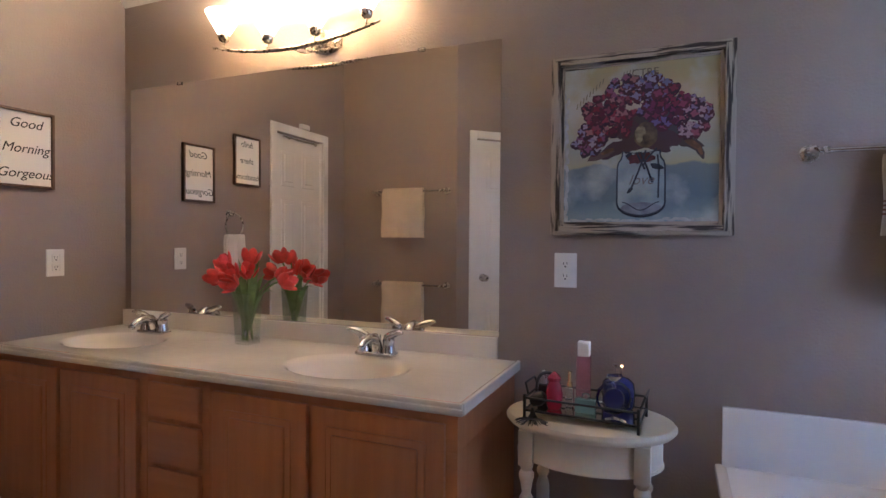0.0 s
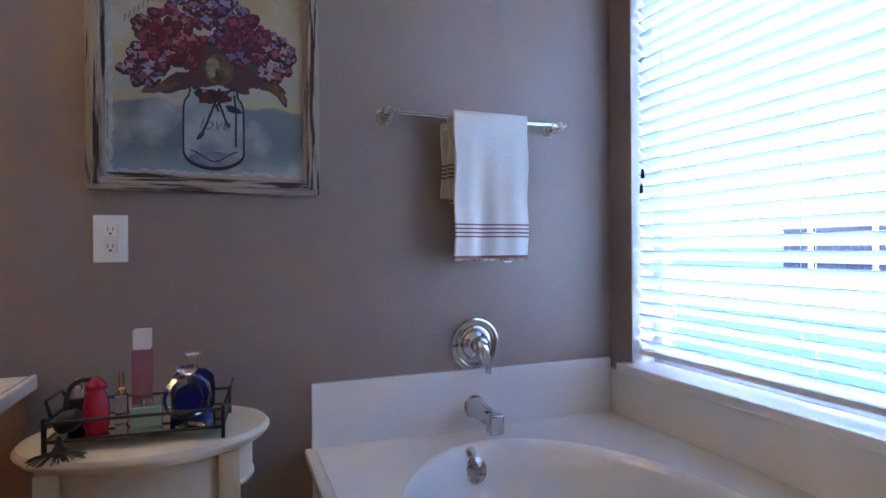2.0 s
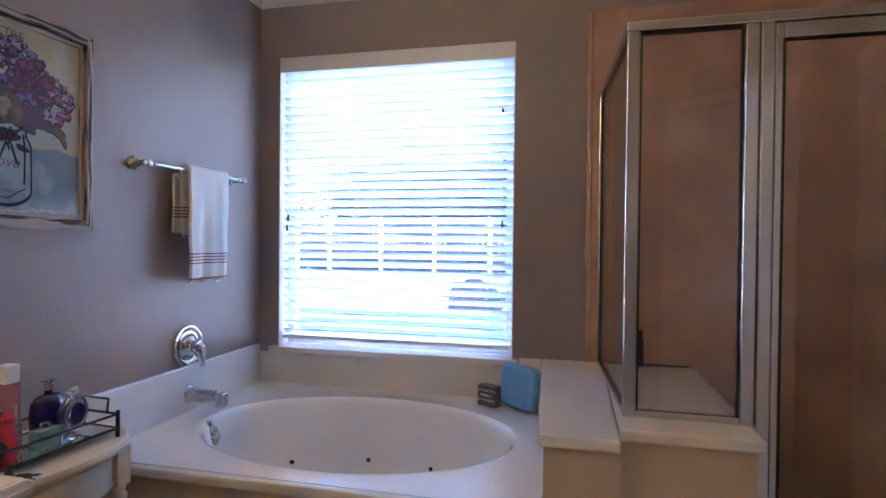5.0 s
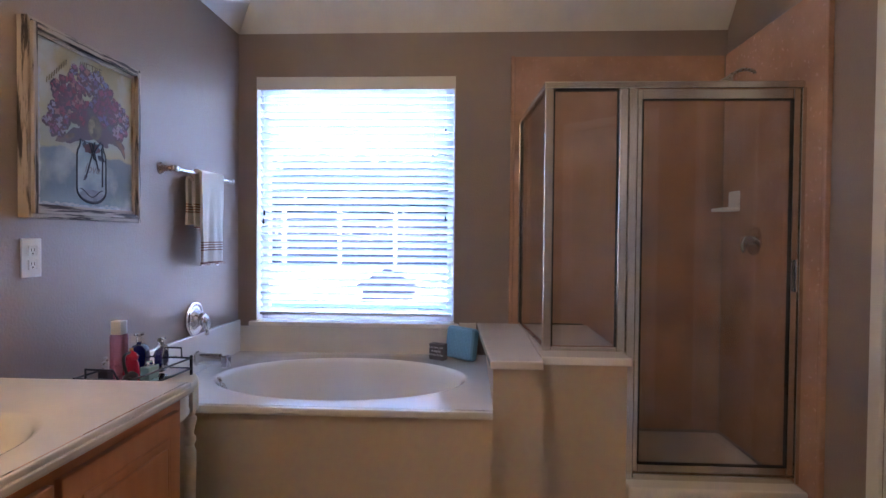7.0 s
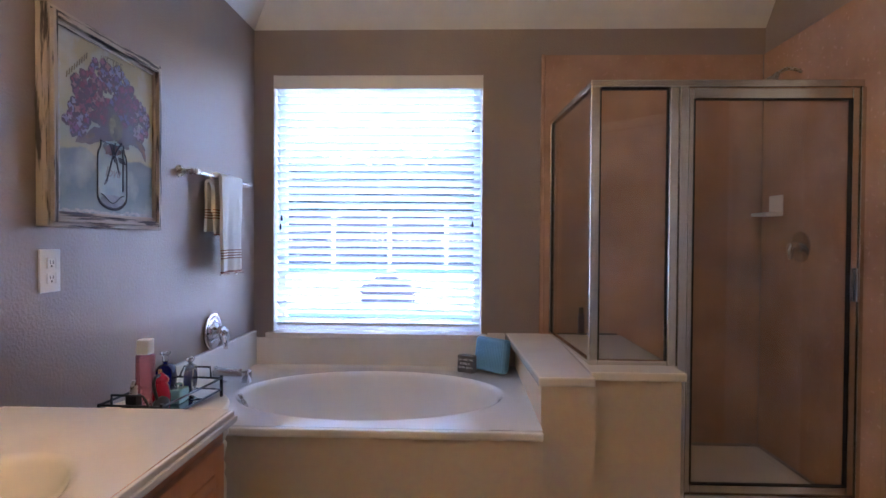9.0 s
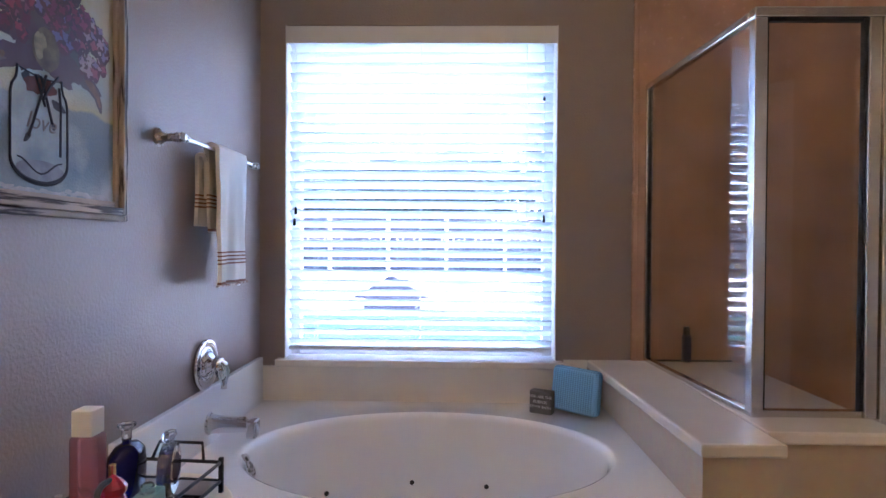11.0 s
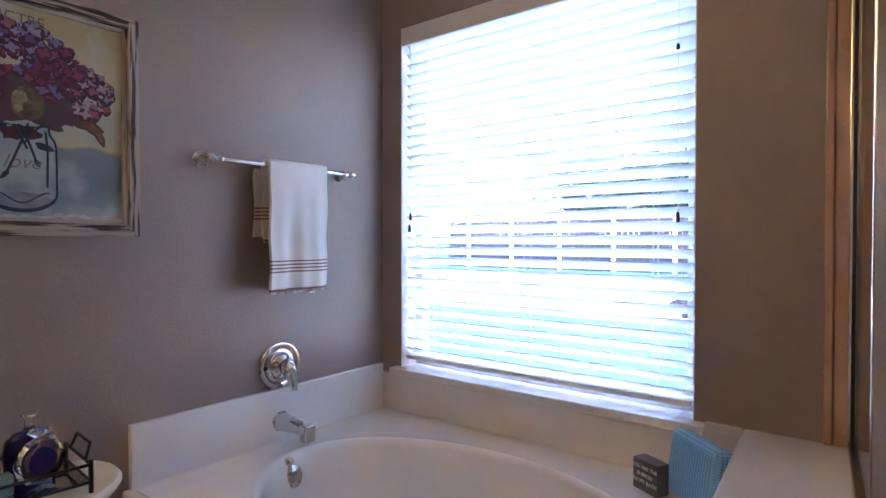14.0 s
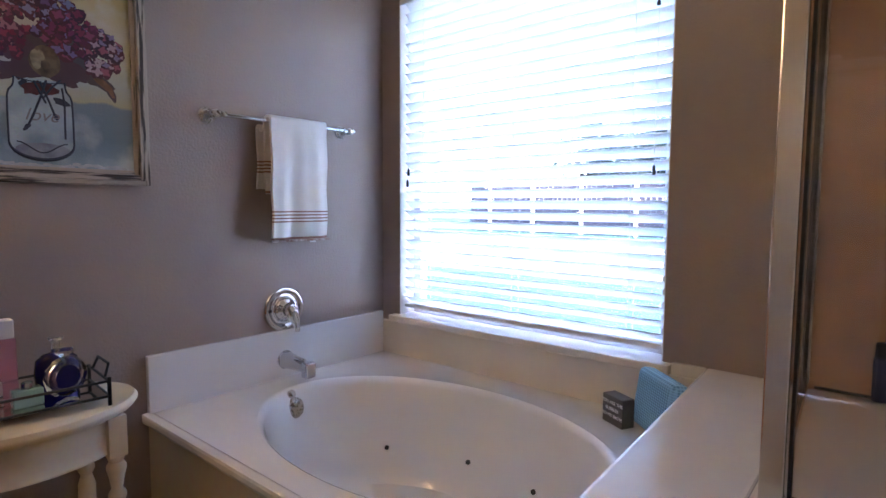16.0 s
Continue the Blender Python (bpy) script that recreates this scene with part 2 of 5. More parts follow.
WY0, WY1, WZ0, WZ1 = 0.785, 1.98, 0.69, 2.157
wall("wall_north", (EAST + 0.15, NORTH), (WEST - 0.15, NORTH))
wall("wall_east", (EAST, SOUTH - 0.15), (EAST, NORTH), [(WY0 - SOUTH + 0.15, WY1 - SOUTH + 0.15, WZ0, WZ1)])
wall("wall_west", (WEST, NORTH), (WEST, BAR_WALL - 0.15), [(NORTH - 0.91, NORTH - 0.35, 0, 2.0)], top=VAULT)
wall("wall_south", (WEST, BAR_WALL), (-1.45, BAR_WALL), top=VAULT)
wall("wall_diagonal", (-1.45, BAR_WALL), (-0.60, -0.82), [(0.17, 0.83, 0, 2.04)], top=VAULT)
wall("wall_southeast", (-0.69, SOUTH), (EAST, SOUTH), [(0.165, 0.785, 0, 2.07)], top=VAULT)
tagged(part("floor", box(-3.2, EAST + 0.15, -1.4, NORTH + 0.15, -0.12, 0), FLOOR), "beige tiled bathroom floor", "floor", "", "structure")
cl = bmesh.new()
RISE, RUN = VAULT - HIGH, 0.48
K = 0.15 * RISE / RUN
lows = [cl.verts.new(p) for p in ((EAST + 0.15, -1.4, HIGH - K), (EAST + 0.15, NORTH + 0.15, HIGH - K), (WEST - 0.15, NORTH + 0.15, HIGH - K))]
highs = [cl.verts.new(p) for p in ((EAST - RUN, -1.4, VAULT), (EAST - RUN, NORTH - RUN, VAULT), (WEST - 0.15, NORTH - RUN, VAULT), (WEST - 0.15, -1.4, VAULT))]
for i in range(2):
    cl.faces.new((lows[i], lows[i + 1], highs[i + 1], highs[i]))
cl.faces.new(highs)
bmesh.ops.recalc_face_normals(cl, faces=cl.faces)
bmesh.ops.solidify(cl, geom=cl.faces[:], thickness=-0.1)
tagged(part("ceiling", cl, CEIL), "off-white textured ceiling sloping up from the walls", "ceiling", "", "structure")


def door(name, x, y, rz, width, height, knob_at, hinges, label):
    """A six-panel door in its casing; local x runs along the wall and y into the room."""
    d = thing(name, (x, y, 0), label, "door", "", "structure", True, rz)
    leaf = box(0.006, width - 0.006, -0.06, -0.02, 0.01, height - 0.006, 0.003)
    part("leaf", leaf, TRIM, d)
    stile = width * 0.15
    pw = (width - 3 * stile) / 2
    for k in (0, 1):
        px = stile + k * (pw + stile)
        for z0, z1 in ((0.18, 0.78), (0.92, 1.52), (1.62, height - 0.12)):
            b = box(px, px + pw, -0.022, -0.016, z0, z1, 0.005)
            box(px + 0.03, px + pw - 0.03, -0.018, -0.009, z0 + 0.03, z1 - 0.03, 0.006, b)
            part("panel", b, TRIM, d)
    for x0, x1 in ((-0.062, -0.002), (width + 0.002, width + 0.062)):
        part("casing", box(x0, x1, 0.0, 0.017, 0, height + 0.062, 0.004), TRIM, d)
    part("head_casing", box(-0.002, width + 0.002, 0.0, 0.017, height + 0.002, height + 0.062, 0.004), TRIM, d)
    for x0, x1 in ((-0.002, 0.004), (width - 0.004, width + 0.002)):
        part("jamb", box(x0, x1, -0.15, 0.0, 0, height), TRIM, d)
    if knob_at is not None:
        k = lathe([(0.032, 0), (0.032, 0.008), (0.012, 0.012), (0.011, 0.035), (0.026, 0.045), (0.028, 0.058), (0.02, 0.07), (0.0, 0.073)], (knob_at, -0.02, 0.93), m=pose(0, 0, 0, -90))
        part("door_knob", k, NICKEL, d, "round brushed nickel knob", True)
    if hinges is not None:
        for z in (0.25, 1.1, 1.85):
            b = tube([(hinges, -0.012, z - 0.045), (hinges, -0.012, z + 0.045)], 0.007)
            box(hinges - 0.014, hinges + 0.014, -0.02, -0.014, z - 0.045, z + 0.045, 0.001, b)
            part("hinge", b, NICKEL, d, "brass-toned butt hinge", True)
    return d


door("door_1", WEST, 0.91, -90, 0.56, 2.0, 0.08, None, "closed white six-panel door in a painted casing")
diag = Vector((0.85, -0.85, 0)).normalized()
door("door_2", -1.45 + diag.x * 0.17, BAR_WALL + diag.y * 0.17, -45, 0.66, 2.04, 0.07, None, "closed white six-panel door with a round knob on the diagonal wall")
door("door_3", -0.525, SOUTH, 0, 0.62, 2.07, None, 0.613, "white door hinged beside the shower")

# window
win = thing("window_1", (EAST, (WY0 + WY1) / 2, WZ0), "white vinyl window in a deep recess above the tub", "window", "", "structure")
fr = bmesh.new()
for y0, y1, z0, z1 in ((WY0, WY0 + 0.045, WZ0, WZ1), (WY1 - 0.045, WY1, WZ0, WZ1), (WY0 + 0.045, WY1 - 0.045, WZ0, WZ0 + 0.045), (WY0 + 0.045, WY1 - 0.045, WZ1 - 0.045, WZ1)):
    box(EAST + 0.095, EAST + 0.14, y0, y1, z0, z1, 0.004, fr)
part("window_frame", fr, TRIM, win)
pane = part("pane", box(EAST + 0.112, EAST + 0.118, WY0 + 0.045, WY1 - 0.045, WZ0 + 0.045, WZ1 - 0.045), PANE, win)
pane.visible_shadow = False
part("window_sill", box(EAST - 0.045, EAST + 0.095, WY0 - 0.03, WY1 + 0.03, WZ0 - 0.028, WZ0 + 0.003, 0.006), MARBLE, win, "cream marble sill with a rounded nose")
for y0, y1 in ((WY0 - 0.001, WY0 + 0.004), (WY1 - 0.004, WY1 + 0.001)):
    part("jamb_lining", box(EAST + 0.001, EAST + 0.095, y0, y1, WZ0 + 0.003, WZ1), TRIM, win)

# blind
blind = thing("window_blind", (EAST + 0.04, (WY0 + WY1) / 2, WZ0), "white two-inch slatted blind with open slats", "blind")
part("valance", box(EAST + 0.001, EAST + 0.014, WY0 + 0.004, WY1 - 0.004, WZ1 - 0.078, WZ1 - 0.002, 0.003), TRIM, blind, "white valance board")
part("headrail", box(EAST + 0.018, EAST + 0.07, WY0 + 0.01, WY1 - 0.01, WZ1 - 0.05, WZ1 - 0.004), WHITE, blind)
part("bottom_rail", box(EAST + 0.018, EAST + 0.068, WY0 + 0.014, WY1 - 0.014, WZ0 + 0.035, WZ0 + 0.053, 0.004), WHITE, blind)
SLATS, TILT_SLAT = 31, 36
slat0 = box(-0.025, 0.025, WY0 + 0.012, WY1 - 0.012, -0.0014, 0.0014)
bmesh.ops.translate(slat0, vec=(0, -(WY0 + WY1) / 2, 0), verts=slat0.verts)
slat_mesh = bpy.data.meshes.new("slat")
slat0.to_mesh(slat_mesh)
slat0.free()
slat_mesh.materials.append(SLAT)
for i in range(SLATS):
    s = new("slat", slat_mesh)
    s.parent = blind
    s.matrix_basis = pose(0.004, 0, 0.072 + i * (WZ1 - WZ0 - 0.155) / (SLATS - 1), 0, TILT_SLAT, 0)
for y in (WY0 + 0.13, (WY0 + WY1) / 2, WY1 - 0.13):
    for x in (EAST + 0.017, EAST + 0.070):
        part("ladder_cord", tube([(x, y, WZ0 + 0.05), (x, y, WZ1 - 0.05)], 0.0008, 5), WHITE, blind)
for y, ends in ((WY1 - 0.045, (1.34, 1.29)), (WY0 + 0.055, (1.31,))):
    for k, z in enumerate(ends):
        c = part("pull_cord", tube([(EAST + 0.012, y + 0.006 * k, z), (EAST + 0.012, y + 0.006 * k, WZ1 - 0.07)], 0.0009, 5), WHITE, blind)
        part("tassel", lathe([(0.002, 0.03), (0.005, 0.024), (0.0065, 0.0), (0.004, -0.003), (0, -0.003)], (EAST + 0.012, y + 0.006 * k, z - 0.01), 10), GASKET, c, "dark wooden cord tassel", True)
part("cord_stop", lathe([(0.002, 0.02), (0.006, 0.012), (0.006, 0.002), (0, 0)], (EAST + 0.012, WY0 + 0.057, 1.83), 10), GASKET, blind, "dark cord stop", True)

# ---- shower and tub ----
TUB_X, DECK = 0.275, 0.51
cladding = thing("shower_cladding", (EAST, -0.1, 0), "tan mottled marble panels lining the shower", "wall panel", "", "structure")
part("panel", box(EAST - 0.016, EAST - 0.001, SOUTH + 0.02, 0.44, 0.1, 2.26, 0.003), TILE, cladding)
part("panel", box(0.44, EAST - 0.018, SOUTH + 0.001, SOUTH + 0.018, 0.1, 2.26, 0.003), TILE, cladding)
part("edge_trim", box(EAST - 0.024, EAST - 0.001, 0.442, 0.462, 0.70, 2.263, 0.005), TILE, cladding)
part("edge_trim", box(0.412, 0.438, SOUTH + 0.001, SOUTH + 0.026, 0.0, 2.263, 0.006), TILE, cladding)
pan = bmesh.new()
box(0.62, EAST - 0.017, SOUTH + 0.019, 0.02, 0, 0.085, 0.004, pan)
box(0.47, 0.62, SOUTH + 0.027, 0.0, 0, 0.135, 0.012, pan)
tagged(part("shower_pan", pan, MARBLE), "cream marble shower base with a raised curb", "shower base", "", "structure")
single("shower_drain", lathe([(0.05, 0), (0.05, 0.004), (0.04, 0.006), (0, 0.005)], (0.78, -0.16, 0.085)), NICKEL, (0.78, -0.16, 0.085), "round metal drain in the shower floor", "drain", smooth=True)

pony = thing("pony_wall", (0.8, 0.4, 0), "cream half wall with a stepped marble cap between tub and shower", "half wall", "", "structure")
pb = bmesh.new()
box(0.36, EAST - 0.001, 0.385, 0.592, 0, 0.664, bm=pb)
box(0.455, EAST - 0.018, 0.02, 0.385, 0, 0.664, bm=pb)
part("wall_body", pb, APRON, pony)
part("cap", skew(box(0.338, EAST - 0.002, 0.387, 0.605, 0.664, 0.70, 0.008), 0.338, 0.045, 0.5), MARBLE, pony, "cream marble cap")
part("cap", box(0.438, EAST - 0.018, 0.004, 0.385, 0.664, 0.699, 0.008), MARBLE, pony, "cream marble cap")

tub = thing("bathtub", (0.80, 1.33, 0), "white oval drop-in whirlpool tub in a marble deck", "bathtub")
bowl = basin(TUB_X + 0.02, EAST - 0.012, 0.594, NORTH - 0.012, DECK, 0.775, 1.32, 0.40, 0.61,
             [(1.045, DECK), (1.02, DECK + 0.004), (1.0, DECK), (0.975, DECK - 0.02), (0.95, DECK - 0.08), (0.90, DECK - 0.22), (0.84, DECK - 0.33), (0.75, DECK - 0.375), (0.5, DECK - 0.385)])
part("deck_and_bowl", bowl, ACRYLIC, tub, "glossy white oval bowl", True)
part("nosing", box(TUB_X - 0.012, TUB_X + 0.022, 0.594, NORTH - 0.002, DECK - 0.032, DECK + 0.001, 0.01), MARBLE, tub, "cream rounded deck edge")
part("apron", box(TUB_X + 0.012, TUB_X + 0.03, 0.594, NORTH - 0.002, 0, DECK - 0.032), APRON, tub, "cream painted apron")
part("splash_panel", box(TUB_X + 0.008, EAST - 0.02, NORTH - 0.024, NORTH - 0.001, DECK - 0.005, 0.70, 0.005), ACRYLIC, tub, "white marble splash panel")
part("splash_panel", box(EAST - 0.022, EAST - 0.001, 0.652, NORTH - 0.001, DECK - 0.005, 0.661, 0.005), MARBLE, tub, "cream marble splash panel under the window")
part("splash_panel", box(EAST - 0.022, EAST - 0.001, 0.652, WY0 - 0.032, 0.661, 0.70, 0.004), MARBLE, tub)
for y in (1.71, 1.394, 1.10):
    reach = 0.872 * math.sqrt(1 - ((y - 1.32) / (0.61 * 0.872)) ** 2) * 0.40
    part("jet", lathe([(0.009, 0), (0.009, 0.006), (0.004, 0.006), (0, 0.002)], (0.775 + reach + 0.003, y, DECK - 0.26), 12, pose(0, 0, 0, 0, -70, 0)), GASKET, tub, "small dark jet hole")

valve = thing("tub_valve", (0.808, NORTH, 0.78), "round chrome tub valve with a lever handle", "valve")
ym = pose(0, 0, 0, 90)
part("escutcheon", lathe([(0.082, 0), (0.086, 0.004), (0.087, 0.010), (0.084, 0.015), (0.078, 0.0165), (0.066, 0.0125), (0.056, 0.0115), (0.051, 0.014), (0.049, 0.018), (0, 0.018)], (0.808, NORTH - 0.001, 0.782), 56, ym), CHROME, valve, "dished chrome plate with a rolled rim", True)
part("hub", lathe([(0.048, 0.017), (0.046, 0.024), (0.040, 0.031), (0.032, 0.036), (0.027, 0.042), (0.027, 0.060), (0.024, 0.066), (0.012, 0.070), (0, 0.071)], (0.808, NORTH, 0.782), 40, ym), CHROME, valve, "bell-shaped chrome hub", True)
part("lever", tube([(0.804, NORTH - 0.048, 0.798), (0.810, NORTH - 0.060, 0.778), (0.818, NORTH - 0.064, 0.752), (0.826, NORTH - 0.064, 0.728), (0.831, NORTH - 0.062, 0.710)], [0.016, 0.026, 0.024, 0.015, 0.010], 18), CHROME, valve, "chrome lever handle", True)
part("lever_tip", lathe([(0.010, 0.010), (0.011, 0.0), (0.010, -0.012), (0.0, -0.014)], (0.8325, NORTH - 0.062, 0.706), 14), NICKEL, valve, "", True)
for dx in (-0.006, 0.006):
    part("hot_cold_mark", box(0.741 + dx - 0.002, 0.741 + dx + 0.002, NORTH - 0.0185, NORTH - 0.012, 0.776, 0.786, 0.0005), GASKET, valve)

spout = thing("tub_spout", (0.80, NORTH - 0.024, 0.565), "chrome tub spout with a squared tip", "spout")
part("flange", lathe([(0.036, 0), (0.037, 0.004), (0.034, 0.008), (0, 0.008)], (0.80, NORTH - 0.0235, 0.582), 30, ym), CHROME, spout, "", True)
sb_ = bmesh.new()
RINGS = []
for k in range(12):
    f = k / 11
    yy, zz = NORTH - 0.03 - 0.135 * f, 0.582 - 0.006 * f
    rw, rh = 0.032 - 0.009 * f, 0.031 - 0.011 * f
    RINGS.append([sb_.verts.new((0.80 + rw * math.copysign(abs(math.cos(a)) ** 0.75, math.cos(a)), yy, zz + rh * math.copysign(abs(math.sin(a)) ** 0.75, math.sin(a)))) for a in [2 * math.pi * q / 28 for q in range(28)]])
for r0, r1 in zip(RINGS, RINGS[1:]):
    for q in range(28):
        sb_.faces.new((r0[q], r0[(q + 1) % 28], r1[(q + 1) % 28], r1[q]))
sb_.faces.new(RINGS[0])
sb_.faces.new(RINGS[-1])
part("spout_body", sb_, CHROME, spout, "", True)
part("spout_tip", box(0.776, 0.824, NORTH - 0.193, NORTH - 0.158, 0.538, 0.599, 0.008, seg=3), CHROME, spout, "squared chrome tip", True)
part("diverter_slot", box(0.797, 0.803, NORTH - 0.155, NORTH - 0.07, 0.597, 0.6075, 0.002), NICKEL, spout, "", True)
overflow = thing("tub_overflow", (0.725, 1.89, 0.45), "round metal overflow plate inside the tub", "drain")
part("plate", lathe([(0.038, 0), (0.038, 0.006), (0.03, 0.012), (0, 0.012)], (0.725, 1.902, 0.445), 28, pose(0, 0, 0, 78)), NICKEL, overflow, "", True)
part("screw_cap", lathe([(0.016, 0), (0.016, 0.012), (0.009, 0.016), (0, 0.016)], (0.718, 1.915, 0.494), 18, pose(0, 0, 0, 66)), NICKEL, overflow, "small knurled cap", True)

# glass enclosure
GX, GY, GS, GTOP, GBOT = 0.575, 0.348, 0.398, 1.895, 0.70
enc = thing("shower_enclosure", (GX, 0, GBOT), "polished aluminium framed shower enclosure with clear glass", "shower enclosure")
part("corner_post", box(GX - 0.018, GX + 0.018, GY - 0.018, GY + 0.018, GBOT, GTOP - 0.03, 0.003), ALU, enc)
part("header", box(GX - 0.02, GX + 0.02, SOUTH + 0.027, GY + 0.02, GTOP - 0.03, GTOP, 0.004), ALU, enc)
part("header", skew(box(GX + 0.021, EAST - 0.017, GS - 0.016, GS + 0.016, GTOP - 0.028, GTOP - 0.002, 0.004), EAST, 0.06), ALU, enc)
part("bottom_rail", skew(box(GX + 0.019, EAST - 0.017, GS - 0.013, GS + 0.013, GBOT, GBOT + 0.018, 0.003), EAST, 0.06), ALU, enc)
part("bottom_rail", box(GX - 0.013, GX + 0.013, 0.03, GY - 0.019, GBOT, GBOT + 0.022, 0.003), ALU, enc)
part("wall_channel", skew(box(EAST - 0.034, EAST - 0.017, GS - 0.014, GS + 0.014, GBOT + 0.018, GTOP - 0.028, 0.002), EAST, 0.06), ALU, enc)
part("side_glass", skew(box(GX + 0.02, EAST - 0.034, GS - 0.003, GS + 0.003, GBOT + 0.018, GTOP - 0.028), EAST, 0.06), GLASS, enc)
part("front_glass", box(GX - 0.003, GX + 0.003, 0.045, GY - 0.019, GBOT + 0.022, GTOP - 0.03), GLASS, enc)
for y in (GY - 0.024, 0.045):
    part("gasket", box(GX - 0.008, GX + 0.008, y - 0.0025, y + 0.0025, GBOT + 0.022, GTOP - 0.034), GASKET, enc)
part("gasket", box(GX - 0.008, GX + 0.008, 0.049, GY - 0.028, GTOP - 0.038, GTOP - 0.031), GASKET, enc)
part("gasket", skew(box(EAST - 0.040, EAST - 0.034, GS - 0.007, GS + 0.007, GBOT + 0.018, GTOP - 0.03), EAST, 0.06), GASKET, enc)
mull = bmesh.new()
box(GX - 0.02, GX + 0.02, 0.004, 0.041, GBOT + 0.0, GTOP - 0.03, 0.004, mull)
box(GX - 0.026, GX + 0.018, -0.034, 0.002, 0.136, GTOP - 0.03, 0.005, mull)
part("mullion", mull, ALU, enc, "fluted aluminium strike post")
part("wall_jamb", box(GX - 0.02, GX + 0.02, SOUTH + 0.019, SOUTH + 0.04, 0.136, GTOP - 0.03, 0.004), ALU, enc)
part("threshold", box(GX - 0.025, GX + 0.025, SOUTH + 0.041, -0.036, 0.136, 0.165, 0.005), ALU, enc)
DY0, DY1, DZ0, DZ1 = SOUTH + 0.044, -0.038, 0.17, GTOP - 0.034
dr = bmesh.new()
box(GX - 0.016, GX + 0.012, DY0, DY0 + 0.03, DZ0, DZ1, 0.004, dr)
box(GX - 0.016, GX + 0.012, DY1 - 0.022, DY1, DZ0, DZ1, 0.004, dr)
box(GX - 0.016, GX + 0.012, DY0 + 0.03, DY1 - 0.022, DZ1 - 0.045, DZ1, 0.004, dr)
box(GX - 0.016, GX + 0.012, DY0 + 0.03, DY1 - 0.022, DZ0, DZ0 + 0.035, 0.004, dr)
dframe = part("door", dr, ALU, enc, "hinged glass door in an aluminium frame")
part("door_glass", box(GX - 0.003, GX + 0.002, DY0 + 0.03, DY1 - 0.022, DZ0 + 0.035, DZ1 - 0.045), GLASS, dframe)
gk = bmesh.new()
for y in (DY0 + 0.031, DY1 - 0.023):
    box(GX - 0.019, GX + 0.004, y - 0.0022, y + 0.0022, DZ0 + 0.035, DZ1 - 0.045, bm=gk)
for z in (DZ0 + 0.036, DZ1 - 0.046):
    box(GX - 0.019, GX + 0.004, DY0 + 0.035, DY1 - 0.027, z - 0.0022, z + 0.0022, bm=gk)
part("door_gasket", gk, GASKET, dframe)
part("door_handle", box(GX - 0.045, GX - 0.017, DY0 + 0.012, DY0 + 0.02, 0.98, 1.12, 0.003), ALU, dframe, "flat pull handle")

sv = thing("shower_valve", (0.98, SOUTH + 0.018, 1.2), "round chrome shower valve with a lever", "valve")
part("escutcheon", lathe([(0.075, 0), (0.075, 0.006), (0.05, 0.012), (0, 0.013)], (0.98, SOUTH + 0.018, 1.2), 32, pose(0, 0, 0, -90)), CHROME, sv, "", True)
part("lever", tube([(0.98, SOUTH + 0.03, 1.2), (0.98, SOUTH + 0.07, 1.2), (0.96, SOUTH + 0.085, 1.175), (0.95, SOUTH + 0.085, 1.14)], [0.026, 0.022, 0.015, 0.009], 14), CHROME, sv, "", True)
sh = thing("wall_shower", (1.0, SOUTH + 0.018, 2.06), "chrome shower head on a bent arm", "shower head")
part("arm", tube(arc((1.0, SOUTH + 0.018, 2.06), (1.0, SOUTH + 0.09, 2.10), (1.0, SOUTH + 0.14, 2.04)), 0.009), NICKEL, sh, "", True)
part("head", lathe([(0.012, 0.04), (0.015, 0.02), (0.034, -0.02), (0.034, -0.03), (0, -0.03)], (1.0, SOUTH + 0.155, 2.02), 20, pose(0, 0, 0, 35)), NICKEL, sh, "", True)
soap = thing("soap_dish", (1.20, SOUTH + 0.018, 1.36), "white corner soap dish on the shower wall", "soap dish")
part("back_plate", box(1.13, 1.25, SOUTH + 0.018, SOUTH + 0.03, 1.36, 1.47, 0.008), WHITE, soap)
part("shelf", box(1.11, 1.26, SOUTH + 0.03, SOUTH + 0.12, 1.36, 1.378, 0.008), WHITE, soap)
sb = thing("shampoo_bottle", (1.325, 0.232, 0.699), "dark slim bottle on the shower ledge", "bottle")
part("bottle_body", box(1.308, 1.340, 0.216, 0.248, 0.70, 0.815, 0.007, seg=3), plain("navy_plastic", (0.012, 0.014, 0.05), 0.3), sb, "", True)
part("cap", lathe([(0.013, 0), (0.013, 0.034), (0.010, 0.038), (0, 0.038)], (1.324, 0.232, 0.8155), 16), GASKET, sb, "", True)
# Thin dark strip along the line where panel and ledge meet.
part("dark_seam", box(EAST - 0.022, EAST - 0.0165, 0.03, 0.372, 0.699, 0.707, 0.001), GASKET, cladding, "dark seam above the ledge")

# sign block and bath pillow on the tub deck
SIGN_GREY = mat("grey_wood_block", (0.16, 0.145, 0.14), 0.6, vary=0.15, scale=20)
blk = thing("sign_block", (1.205, 0.868, DECK), "small grey wooden block with white lettering", "sign block", local=True, rz=-118)
part("block", box(-0.046, 0.046, -0.022, 0.026, 0.001, 0.092, 0.003), SIGN_GREY, blk)


def writing(name, body, size, material, parent, m, extrude=0.0006, shear=0.0, spacing=1.0):
    """Lettering lying in the local xy plane, placed by m under its parent."""
    cu = bpy.data.curves.new(name, "FONT")
    cu.body, cu.size, cu.extrude, cu.shear, cu.space_line = body, size, extrude, shear, spacing
    cu.align_x, cu.align_y = "CENTER", "CENTER"
    cu.materials.append(material)
    ob = new(name, cu)
    ob.parent = parent
    ob.matrix_basis = m
    return ob


